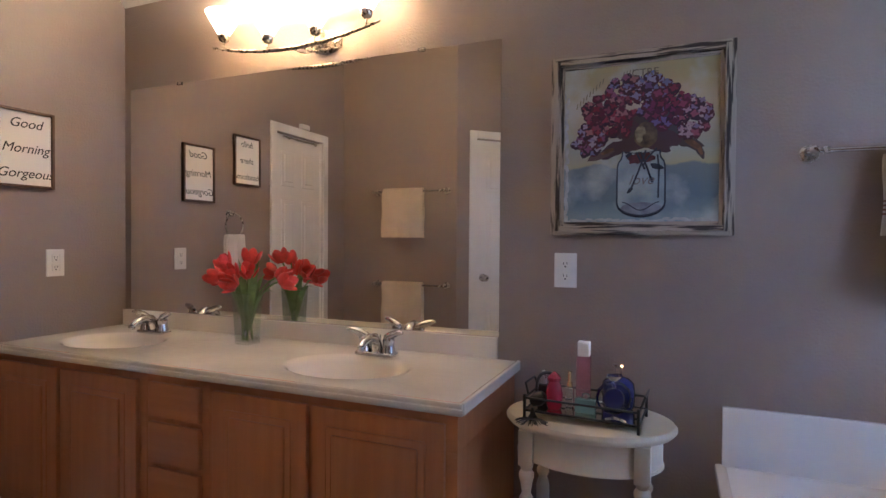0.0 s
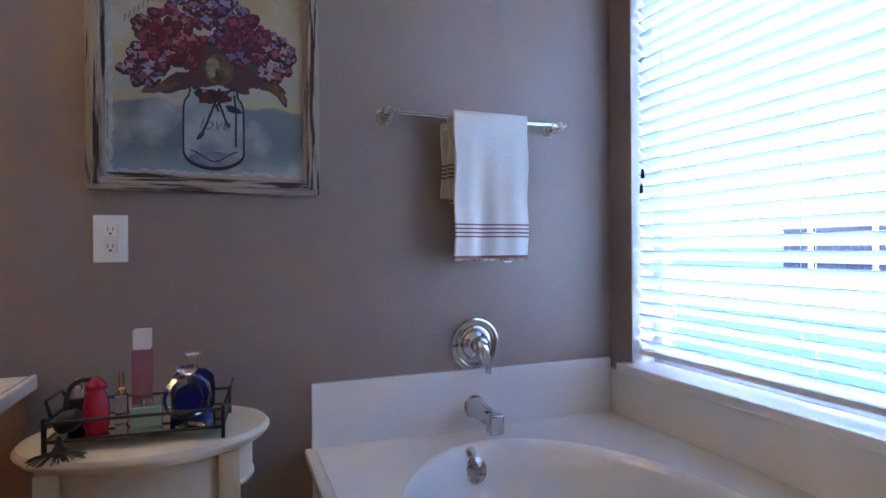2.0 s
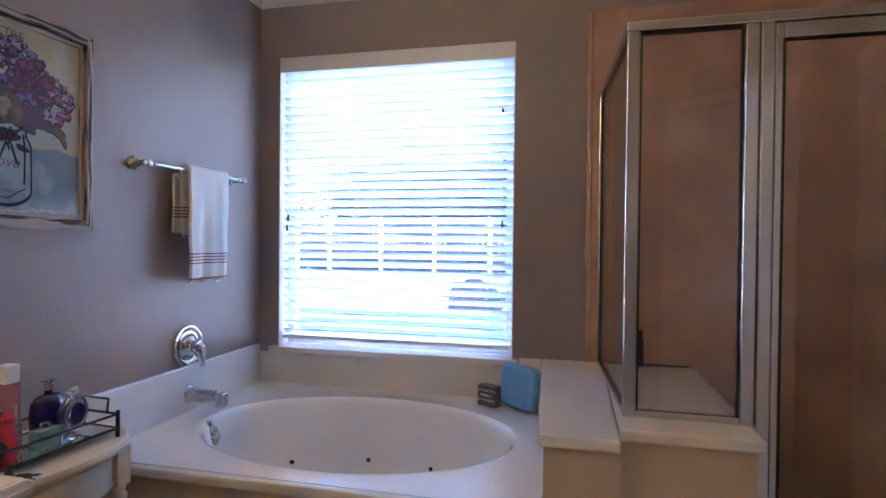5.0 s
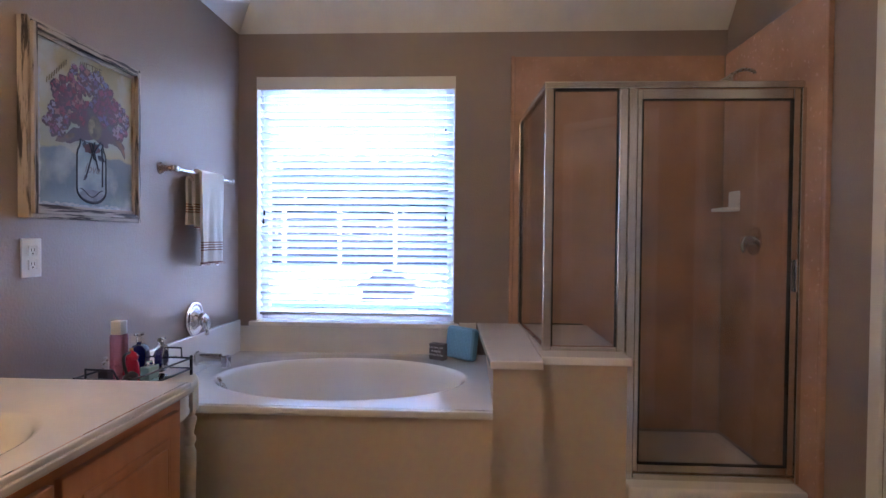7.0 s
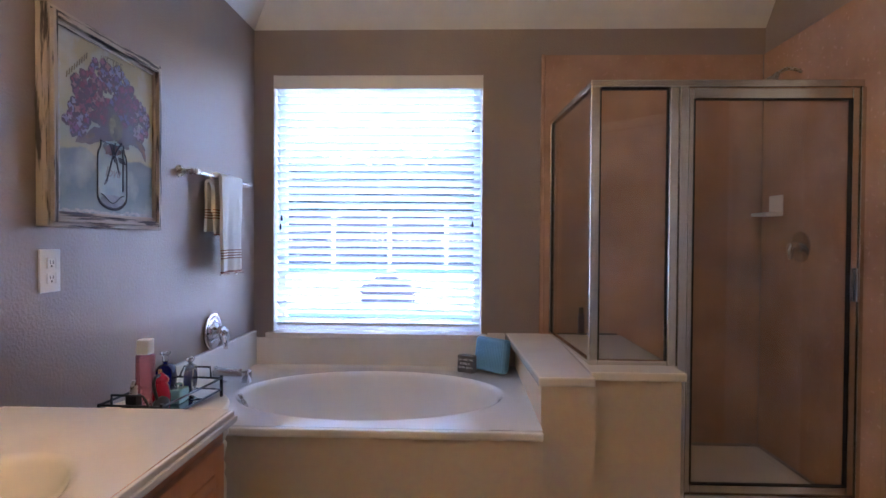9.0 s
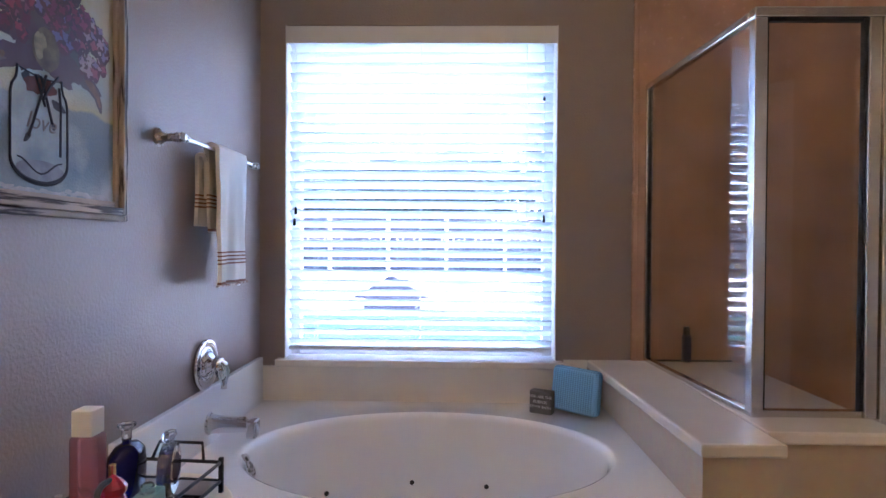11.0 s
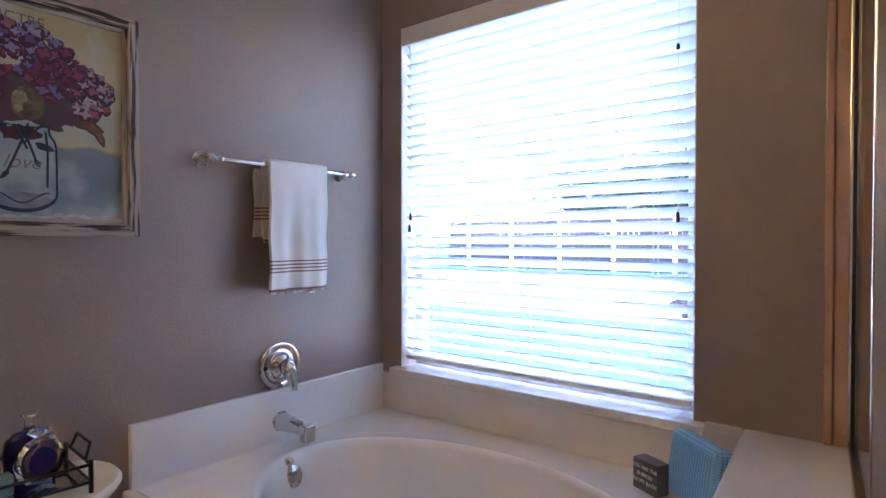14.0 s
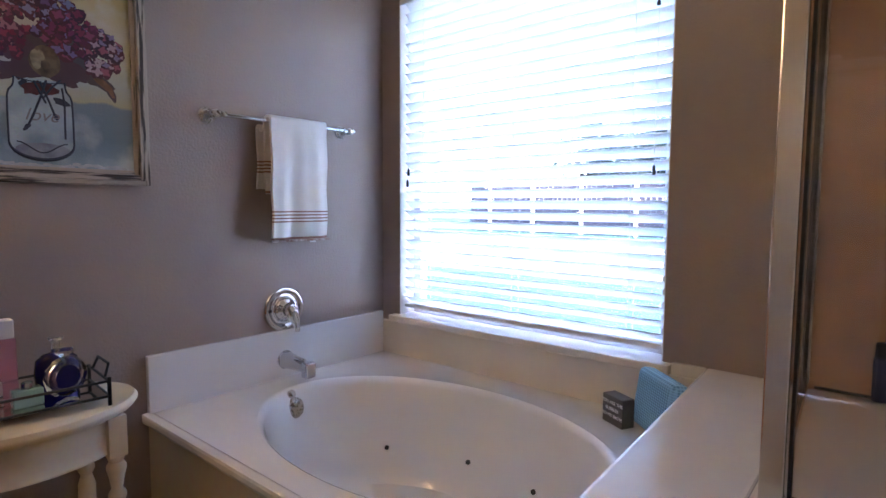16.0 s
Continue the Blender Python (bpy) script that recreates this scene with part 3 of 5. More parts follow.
PAPER = plain("white_ink", (0.78, 0.77, 0.74), 0.6)
INK = plain("black_ink", (0.015, 0.014, 0.014), 0.6)
writing("lettering", "YOU ARE THE\nBUBBLES\nTO MY BATH", 0.0155, PAPER, blk, pose(0, -0.0228, 0.05, 90, 0, 0), spacing=1.35)

BLUE = mat("blue_mesh_fabric", (0.13, 0.33, 0.56), 0.75, vary=0.08, scale=12)


def mesh_weave(m):
    n, link = m.node_tree.nodes, m.node_tree.links.new
    co, mp, v, b = n.new("ShaderNodeTexCoord"), n.new("ShaderNodeMapping"), n.new("ShaderNodeTexVoronoi"), n.new("ShaderNodeBump")
    mp.inputs["Scale"].default_value = (1, 1, 1.4)
    v.inputs["Scale"].default_value, v.inputs["Randomness"].default_value = 95, 0.05
    link(co.outputs["Object"], mp.inputs["Vector"])
    link(mp.outputs["Vector"], v.inputs["Vector"])
    b.inputs["Strength"].default_value, b.inputs["Distance"].default_value = 0.9, 0.003
    link(v.outputs["Distance"], b.inputs["Height"])
    p = n["Principled BSDF"]
    link(b.outputs["Normal"], p.inputs["Normal"])
    ramp = n.new("ShaderNodeValToRGB")
    ramp.color_ramp.elements[0].color, ramp.color_ramp.elements[1].color = (0.08, 0.24, 0.42, 1), (0.24, 0.50, 0.74, 1)
    ramp.color_ramp.elements[0].position, ramp.color_ramp.elements[1].position = 0.2, 0.6
    link(v.outputs["Distance"], ramp.inputs["Fac"])
    link(ramp.outputs["Color"], p.inputs["Base Color"])


mesh_weave(BLUE)
bp = thing("bath_pillow", (1.172, 0.742, DECK), "pale blue mesh bath pillow propped against the half wall", "pillow", local=True, rz=227)
b = box(-0.105, 0.105, -0.03, 0.03, 0, 0.18, 0.028, seg=4)
part("cushion", b, BLUE, bp, "", True).matrix_basis = pose(0, 0, 0.012, -8, 0, 0)
bk = box(-0.09, 0.09, 0.026, 0.036, 0.01, 0.17, 0.004)
part("backing", bk, GASKET, bp, "dark backing panel").matrix_basis = pose(0, 0, 0.012, -8, 0, 0)

# ---- vanity ----
CT, CF = 0.786, 1.48
BASE_Y = CF + 0.022


def front(unit, x0, x1, z0, z1, name, panel=True):
    """A raised-panel front on a cabinet unit."""
    b = box(x0, x1, BASE_Y - 0.019, BASE_Y - 0.001, z0, z1, 0.004)
    p = part(name, b, OAK if panel else OAK_X, unit)
    if panel:
        f = bmesh.new()
        w = 0.055
        box(x0 + w, x1 - w, BASE_Y - 0.023, BASE_Y - 0.018, z0 + w, z1 - w, 0.0045, f)
        box(x0 + w + 0.022, x1 - w - 0.022, BASE_Y - 0.030, BASE_Y - 0.022, z0 + w + 0.022, z1 - w - 0.022, 0.007, f)
        part("raised_panel", f, OAK, p)
    return p


def unit(name, x0, x1, label):
    u = thing(name, ((x0 + x1) / 2, 1.78, 0), label, "cabinet", "vanity cabinets")
    b = box(x0, x1, BASE_Y, NORTH - 0.002, 0.10, 0.64, 0.0015)
    part("body", b, OAK, u)
    part("face_rail", box(x0, x1, BASE_Y, BASE_Y + 0.02, 0.6405, CT - 0.036), OAK_X, u)
    for a, c in ((x0, x0 + 0.018), (x1 - 0.018, x1)):
        part("end_panel", box(a, c, BASE_Y + 0.0205, NORTH - 0.002, 0.6405, CT - 0.036), OAK, u)
    part("toe_kick", box(x0, x1, BASE_Y + 0.06, BASE_Y + 0.075, 0, 0.10), OAK_X, u, "recessed toe board")
    return u


u1 = unit("sink_cabinet", WEST + 0.004, -1.611, "honey oak sink cabinet with two raised-panel doors")
front(u1, -2.462, -2.085, 0.12, 0.722, "door")
front(u1, -2.062, -1.645, 0.12, 0.722, "door")
u2 = unit("drawer_cabinet", -1.609, -1.317, "honey oak drawer bank with three plain fronts")
for z0, z1 in ((0.60, 0.722), (0.44, 0.58), (0.12, 0.42)):
    front(u2, -1.582, -1.345, z0, z1, "drawer", False)
u3 = unit("sink_cabinet", -1.315, -0.411, "honey oak sink cabinet with two raised-panel doors")
front(u3, -1.285, -0.905, 0.12, 0.722, "door")
front(u3, -0.885, -0.445, 0.12, 0.722, "door")

top = thing("countertop", (-1.44, 1.77, CT - 0.036), "cream cultured marble vanity top with two moulded oval sinks", "countertop")
S1, S2, SY = -0.93, -2.12, 1.755
rr = [(1.10, CT), (1.04, CT - 0.003), (1.0, CT - 0.010), (0.95, CT - 0.03), (0.85, CT - 0.075), (0.68, CT - 0.115), (0.4, CT - 0.13), (0.12, CT - 0.134)]
ctop = basin(WEST + 0.003, -1.55, CF + 0.012, NORTH - 0.02, CT, S2, SY, 0.225, 0.17, rr, 48)
add(ctop, basin(-1.55, -0.402, CF + 0.012, NORTH - 0.02, CT, S1, SY, 0.225, 0.17, rr, 48))
bmesh.ops.remove_doubles(ctop, verts=ctop.verts, dist=1e-5)
part("top_slab", ctop, MARBLE, top, "", True)
part("front_edge", box(WEST + 0.003, -0.39, CF, CF + 0.013, CT - 0.036, CT, 0.005), MARBLE, top)
part("front_bead", box(WEST + 0.003, -0.386, CF - 0.006, CF + 0.004, CT - 0.03, CT - 0.014, 0.004), MARBLE, top)
part("end_edge", box(-0.403, -0.388, CF + 0.0135, NORTH - 0.002, CT - 0.036, CT, 0.005), MARBLE, top)
part("backsplash", box(WEST + 0.003, -0.475, NORTH - 0.02, NORTH - 0.001, CT - 0.002, 0.866, 0.004), MARBLE, top)
for x in (S1, S2):
    part("sink_drain", lathe([(0.022, 0), (0.022, 0.003), (0.012, 0.004), (0, 0.002)], (x, SY, CT - 0.134), 18), CHROME, top, "chrome drain", True)

fx = S1 + 0.01
fc = thing("faucet", (fx, 1.945, CT), "chrome centreset faucet with two lever handles", "faucet", "sink faucets")
part("base_plate", box(fx - 0.082, fx + 0.082, 1.916, 1.974, CT + 0.0, CT + 0.016, 0.008, seg=3), CHROME, fc, "", True)
part("spout", tube([(fx, 1.952, CT + 0.012), (fx, 1.946, CT + 0.045), (fx, 1.925, CT + 0.068), (fx, 1.89, CT + 0.074), (fx, 1.855, CT + 0.064), (fx, 1.832, CT + 0.050)], [0.026, 0.025, 0.022, 0.018, 0.015, 0.013], 18), CHROME, fc, "stubby chrome spout", True)
part("spout_tip", lathe([(0.012, 0), (0.014, 0.008), (0.012, 0.018), (0, 0.018)], (fx, 1.829, CT + 0.034), 16), CHROME, fc, "", True)
for s in (-1, 1):
    hx = fx + s * 0.053
    hb = part("handle", lathe([(0.027, 0.014), (0.026, 0.022), (0.022, 0.040), (0.021, 0.055), (0.024, 0.062), (0.021, 0.072), (0.010, 0.078), (0, 0.079)], (hx, 1.946, CT), 24), CHROME, fc, "", True)
    part("lever", tube([(hx - s * 0.012, 1.950, CT + 0.070), (hx + s * 0.010, 1.944, CT + 0.079), (hx + s * 0.034, 1.936, CT + 0.091), (hx + s * 0.058, 1.930, CT + 0.097), (hx + s * 0.068, 1.928, CT + 0.096)], [0.014, 0.018, 0.014, 0.010, 0.006], 14), CHROME, hb, "", True)
part("lift_rod", tube([(fx, 1.975, CT + 0.01), (fx, 1.975, CT + 0.075)], 0.003, 8), CHROME, fc, "", True)
copy_thing(fc, pose(S2 + 0.01, 1.945, CT))

mir = thing("mirror", (-1.455, NORTH, 0.868), "large frameless wall mirror over the vanity", "mirror")
part("mirror_glass", box(-2.44, -0.472, NORTH - 0.007, NORTH - 0.001, 0.868, 1.985), SILVER, mir)
for x in (-2.1, -0.8):
    part("clip", box(x - 0.015, x + 0.015, NORTH - 0.012, NORTH - 0.001, 1.978, 1.992, 0.002), CLEAR, mir)

# tulips
vx, vy = -1.535, 1.925
GREEN = mat("tulip_green", (0.20, 0.33, 0.10), 0.5, vary=0.2, scale=30)
RED = mat("tulip_red", (0.75, 0.055, 0.03), 0.45, vary=0.15, scale=40)
vase = thing("flower_vase", (vx, vy, CT), "clear square glass vase with water and stems", "vase")
outer = lathe([(0.050, 0.0), (0.064, 0.215), (0.060, 0.215), (0.047, 0.012), (0, 0.012)], (0, 0, 0), 4, pose(0, 0, 0, 0, 0, 45))
bmesh.ops.translate(outer, vec=(vx, vy, CT + 0.001), verts=outer.verts)
part("glass", outer, VASE, vase)
bq = thing("tulip_bouquet", (vx, vy, CT + 0.015), "bunch of red tulips with long green leaves", "flowers")
rng = random.Random(4)
HEADS = [(-0.06, -0.05, 0.325), (-0.125, -0.02, 0.27), (-0.015, -0.05, 0.275), (0.03, -0.03, 0.285), (-0.03, 0.05, 0.335), (0.135, 0.04, 0.265), (0.10, 0.06, 0.28), (0.0, -0.07, 0.255)]


def tulip(x, y, z, k):
    """One flower: six cupped petals round a core, on a bent stem."""
    base = Vector((vx + rng.uniform(-0.02, 0.02), vy + rng.uniform(-0.02, 0.02), CT + 0.016))
    head = Vector((vx + x, vy + y, CT + z))
    mid = Vector((vx + x * 0.25, vy + y * 0.25, CT + 0.24))
    st = part("stem", tube(arc(base, mid, head, 8), 0.004, 7), GREEN, bq, "", True)
    lean = (head - mid).normalized()
    rot = Vector((0, 0, 1)).rotation_difference(lean).to_matrix().to_4x4()
    fl = bmesh.new()
    for i in range(6):
        pet = lathe([(0.0, 0.0), (0.012, 0.004), (0.021, 0.02), (0.021, 0.038), (0.013, 0.056), (0.0, 0.064)], (0, 0, 0), 10, sx=1.0, sy=0.28)
        add(fl, pet, pose(0, 0, 0, 0, 0, 60 * i) @ pose(0, 0.012 + 0.004 * (i % 2), 0, -14 - 12 * (i % 2)))
    bmesh.ops.transform(fl, matrix=Matrix.Translation(head) @ rot @ Matrix.Scale(0.98 + 0.1 * (k % 3), 4), verts=fl.verts)
    part("tulip_head", fl, RED, st, "red tulip flower", True)


for k, (x, y, z) in enumerate(HEADS):
    tulip(x, y, z, k)
for k in range(6):
    a = k * 1.07 + 0.3
    lf = bmesh.new()
    pts = arc((vx + 0.015 * math.cos(a), vy + 0.015 * math.sin(a), CT + 0.05), (vx + 0.05 * math.cos(a), vy + 0.04 * math.sin(a), CT + 0.27), (vx + 0.13 * math.cos(a), vy + 0.08 * math.sin(a), CT + 0.22 + 0.07 * (k % 3)), 10)
    side = Vector((-math.sin(a), math.cos(a), 0))
    rows = []
    for i, p in enumerate(pts):
        w = 0.017 * math.sin(math.pi * min(0.08 + i / 10.5, 1))
        rows.append([lf.verts.new(p - side * w), lf.verts.new(p - Vector((0, 0, w * 0.4))), lf.verts.new(p + side * w)])
    for r0, r1 in zip(rows, rows[1:]):
        for j in (0, 1):
            lf.faces.new((r0[j], r0[j + 1], r1[j + 1], r1[j]))
    part("leaf", lf, GREEN, bq, "", True)

# vanity light
LY = NORTH - 0.13
lamp = thing("vanity_light", (-1.34, NORTH, 2.03), "four-light nickel vanity fixture with white cone shades", "wall lamp")
XS = (-1.70, -1.46, -1.22, -0.98)


def arm_z(x):
    return 2.02 + 0.30 * (x + 1.34) ** 2


part("arm", tube([(x, LY, arm_z(x)) for x in [-1.76 + 0.84 * i / 16 for i in range(17)]], [0.003 + 0.006 * math.sin(math.pi * (0.1 + 0.8 * i / 16)) for i in range(17)], 10), NICKEL, lamp, "bowed nickel bar", True)
part("back_plate", lathe([(0.085, 0), (0.085, 0.008), (0.06, 0.018), (0, 0.022)], (-1.255, NORTH - 0.001, 2.075), 36, ym, sx=0.95, sy=0.6), NICKEL, lamp, "oval nickel wall plate", True)
for i in range(4):
    x = -1.335 + 0.05 * i
    part("strut", tube(arc((x + 0.02, NORTH - 0.015, 2.045), (x + 0.015, LY + 0.05, 2.0), (x, LY, arm_z(x))), 0.0035, 7), NICKEL, lamp, "", True)
SHADE = bpy.data.materials.new("lit_frosted_glass")
SHADE.use_nodes = True
sp = SHADE.node_tree.nodes["Principled BSDF"]
sp.inputs["Base Color"].default_value, sp.inputs["Roughness"].default_value = (0.9, 0.88, 0.82, 1), 0.4
sp.inputs["Emission Color"].default_value, sp.inputs["Emission Strength"].default_value = (1.0, 0.84, 0.58, 1), 0.4
glow, blend = SHADE.node_tree.nodes.new("ShaderNodeBsdfTranslucent"), SHADE.node_tree.nodes.new("ShaderNodeMixShader")
glow.inputs["Color"].default_value = (0.74, 0.64, 0.44, 1)
blend.inputs[0].default_value = 0.6
SHADE.node_tree.links.new(sp.outputs[0], blend.inputs[1])
SHADE.node_tree.links.new(glow.outputs[0], blend.inputs[2])
SHADE.node_tree.links.new(blend.outputs[0], SHADE.node_tree.nodes["Material Output"].inputs["Surface"])
for x in XS:
    z = arm_z(x)
    part("socket", lathe([(0.004, 0.0), (0.004, 0.03), (0.016, 0.034), (0.024, 0.045), (0.024, 0.062), (0.019, 0.068), (0, 0.068)], (x, LY, z), 22), NICKEL, lamp, "nickel cup", True)
    part("shade", lathe([(0.022, 0.062), (0.027, 0.068), (0.078, 0.158), (0.075, 0.158), (0.024, 0.072), (0.018, 0.066)], (x, LY, z), 32), SHADE, lamp, "lit frosted white glass cone", True)
    bulb = new("vanity_bulb", bpy.data.lights.new("vanity_bulb", "POINT"))
    bulb.data.energy, bulb.data.color, bulb.data.shadow_soft_size = LAMP_W, (1.0, 0.78, 0.36), 0.05
    bulb.location = (x, LY, z + 0.13)

# ---- wall things ----
def distressed():
    m = mat("distressed_white_wood", (0.62, 0.58, 0.52), 0.6, vary=0.1, scale=10)
    n, link = m.node_tree.nodes, m.node_tree.links.new
    p = n["Principled BSDF"]
    co, mp, nz, ramp = n.new("ShaderNodeTexCoord"), n.new("ShaderNodeMapping"), n.new("ShaderNodeTexNoise"), n.new("ShaderNodeValToRGB")
    nz.inputs["Scale"].default_value, nz.inputs["Detail"].default_value, nz.inputs["Roughness"].default_value = 40, 5, 0.6
    link(co.outputs["Object"], mp.inputs["Vector"])
    link(mp.outputs["Vector"], nz.inputs["Vector"])
    e = ramp.color_ramp.elements
    e[0].position, e[0].color, e[1].position, e[1].color = 0.42, (0.035, 0.024, 0.022, 1), 0.50, (0.40, 0.335, 0.27, 1)
    link(nz.outputs["Fac"], ramp.inputs["Fac"])
    link(ramp.outputs["Color"], p.inputs["Base Color"])
    return m, mp


FRAME_V, mpv = distressed()
mpv.inputs["Scale"].default_value = (1.9, 1, 0.11)
FRAME_H, mph = distressed()
mph.inputs["Scale"].default_value = (0.11, 1, 1.9)

PX0, PX1, PZ0, PZ1 = -0.276, 0.309, 1.252, 1.876
pic = thing("framed_painting", ((PX0 + PX1) / 2, NORTH, PZ0), "painting of hydrangeas in a glass jar in a distressed white frame", "painting")
for depth, out, inn in ((0.036, 0.0, 0.014), (0.046, 0.014, 0.032), (0.034, 0.032, 0.046)):
    y0, y1 = NORTH - depth, NORTH - 0.002
    part("frame_side", box(PX0 + out, PX0 + inn, y0, y1, PZ0 + out, PZ1 - out, 0.003), FRAME_V, pic)
    part("frame_side", box(PX1 - inn, PX1 - out, y0, y1, PZ0 + out, PZ1 - out, 0.003), FRAME_V, pic)
    part("frame_rail", box(PX0 + inn, PX1 - inn, y0 + 0.001, y1, PZ0 + out, PZ0 + inn, 0.003), FRAME_H, pic)
    part("frame_rail", box(PX0 + inn, PX1 - inn, y0 + 0.001, y1, PZ1 - inn, PZ1 - out, 0.003), FRAME_H, pic)


def canvas_material():
    m = mat("painted_canvas", (0.5, 0.5, 0.4), 0.6, bump=0.3, bump_scale=200)
    n, link = m.node_tree.nodes, m.node_tree.links.new
    p = n["Principled BSDF"]
    co, sep, nz, addn, ramp = n.new("ShaderNodeTexCoord"), n.new("ShaderNodeSeparateXYZ"), n.new("ShaderNodeTexNoise"), n.new("ShaderNodeMath"), n.new("ShaderNodeValToRGB")
    link(co.outputs["Generated"], sep.inputs[0])
    nz.inputs["Scale"].default_value, nz.inputs["Detail"].default_value = 9, 6
    link(co.outputs["Object"], nz.inputs["Vector"])
    addn.operation = "MULTIPLY_ADD"
    addn.inputs[1].default_value = 0.14
    link(nz.outputs["Fac"], addn.inputs[0])
    link(sep.outputs["Z"], addn.inputs[2])
    e = ramp.color_ramp.elements
    e[0].position, e[0].color = 0.10, (0.22, 0.30, 0.34, 1)
    e[1].position, e[1].color = 0.97, (0.40, 0.33, 0.17, 1)
    for pos, c in ((0.22, (0.135, 0.19, 0.22)), (0.425, (0.17, 0.215, 0.235)), (0.44, (0.42, 0.38, 0.22)), (0.54, (0.36, 0.39, 0.34)), (0.66, (0.44, 0.40, 0.24)), (0.82, (0.46, 0.42, 0.29))):
        ramp.color_ramp.elements.new(pos).color = (*c, 1)
    link(addn.outputs[0], ramp.inputs["Fac"])
    patch, pr, mx = n.new("ShaderNodeTexNoise"), n.new("ShaderNodeValToRGB"), n.new("ShaderNodeMix")
    patch.inputs["Scale"].default_value, patch.inputs["Detail"].default_value = 7, 4
    link(co.outputs["Object"], patch.inputs["Vector"])
    pr.color_ramp.elements[0].position, pr.color_ramp.elements[1].position = 0.50, 0.74
    link(patch.outputs["Fac"], pr.inputs["Fac"])
    mx.data_type = "RGBA"
    mx.inputs["B"].default_value = (0.48, 0.52, 0.52, 1)
    link(pr.outputs["Color"], mx.inputs["Factor"])
    link(ramp.outputs["Color"], mx.inputs["A"])
    link(mx.outputs["Result"], p.inputs["Base Color"])
    return m


part("canvas", box(PX0 + 0.046, PX1 - 0.046, NORTH - 0.026, NORTH - 0.003, PZ0 + 0.046, PZ1 - 0.046), canvas_material(), pic, "painted canvas in yellow, pale blue and slate")
FY = NORTH - 0.0265


def island_paint(name, stops):
    """Brush dabs: each island takes one of the colours."""
    stops = [tuple(v * k for v, k in zip(c, (0.60, 0.50, 0.58))) for c in stops]
    m = mat(name, stops[0], 0.55)
    n, link = m.node_tree.nodes, m.node_tree.links.new
    g, ramp = n.new("ShaderNodeNewGeometry"), n.new("ShaderNodeValToRGB")
    ramp.color_ramp.interpolation = "CONSTANT"
    el = ramp.color_ramp.elements
    el[0].color, el[1].color, el[1].position = (*stops[0], 1), (*stops[1], 1), 1 / len(stops)
    for i, c in enumerate(stops[2:], 2):
        el.new(i / len(stops)).color = (*c, 1)
    link(g.outputs["Random Per Island"], ramp.inputs["Fac"])
    link(ramp.outputs["Color"], n["Principled BSDF"].inputs["Base Color"])
    return m


def dab(bm, x, z, rx, rz, turn, lift, n=7, wob=0.25, rnd=random.Random(2)):
    """A flat, uneven brush dab on the canvas."""
    c, s = math.cos(turn), math.sin(turn)
    vs = []
    for i in range(n):
        a = 2 * math.pi * i / n
        k = 1 + rnd.uniform(-wob, wob)
        u, v = rx * k * math.cos(a), rz * k * math.sin(a)
        vs.append(bm.verts.new((x + u * c - v * s, FY - lift, z + u * s + v * c)))
    bm.faces.new(vs)


pr_ = random.Random(11)
PCX, PW, PH = PX0 + 0.046, PX1 - PX0 - 0.092, PZ1 - PZ0 - 0.092


def pt(u, v):
    return PCX + u * PW, PZ0 + 0.046 + v * PH


leaf_bm = bmesh.new()
for u, v, rx, rz, t in ((0.36, 0.47, 0.075, 0.030, 0.5), (0.25, 0.43, 0.055, 0.018, 0.25), (0.80, 0.50, 0.065, 0.026, -0.55), (0.88, 0.44, 0.045, 0.013, -1.2), (0.48, 0.56, 0.075, 0.055, 1.3), (0.60, 0.55, 0.075, 0.05, -0.5), (0.45, 0.49, 0.06, 0.035, 0.2), (0.62, 0.48, 0.06, 0.028, -0.3), (0.52, 0.62, 0.055, 0.07, 0.0), (0.66, 0.60, 0.065, 0.055, 0.4), (0.42, 0.60, 0.055, 0.045, 0.8), (0.70, 0.52, 0.06, 0.03, -0.4)):
    dab(leaf_bm, *pt(u, v), rx * 0.8, rz * 0.78, t, 0.0005 + 0.00003 * len(leaf_bm.faces), 16, 0.22)
part("painted_leaves", leaf_bm, island_paint("leaf_paint", [(0.11, 0.09, 0.08), (0.12, 0.07, 0.08), (0.20, 0.15, 0.11), (0.10, 0.12, 0.11)]), pic)
LEAF_TIP = mat("leaf_tip_paint", (0.20, 0.10, 0.05), 0.6, vary=0.25, scale=50)
for u, v, rx, rz, t in ((0.845, 0.475, 0.028, 0.011, -0.6), (0.885, 0.435, 0.020, 0.007, -1.2), (0.30, 0.455, 0.026, 0.007, 0.4)):
    tip = bmesh.new()
    dab(tip, *pt(u, v), rx, rz, t, 0.0013 + 0.0006 * (rx - 0.02), 12, 0.2)
    part("painted_leaf_tip", tip, LEAF_TIP, pic)
dk = bmesh.new()
dab(dk, *pt(0.55, 0.545), 0.038, 0.043, 0, 0.0026, 18, 0.06)
part("painted_bud", dk, mat("bud_paint", (0.16, 0.115, 0.06), 0.6, vary=0.38, scale=34, color2=(0.03, 0.018, 0.018)), pic)
bl = bmesh.new()
for u, v, rx, rz, t in ((0.505, 0.55, 0.013, 0.026, 0.15), (0.53, 0.575, 0.008, 0.016, 0.3)):
    dab(bl, *pt(u, v), rx, rz, t, 0.0028 + 0.00004 * len(bl.faces), 14, 0.12)
part("painted_bud_light", bl, mat("bud_light_paint", (0.30, 0.25, 0.14), 0.6, vary=0.25, scale=60), pic)


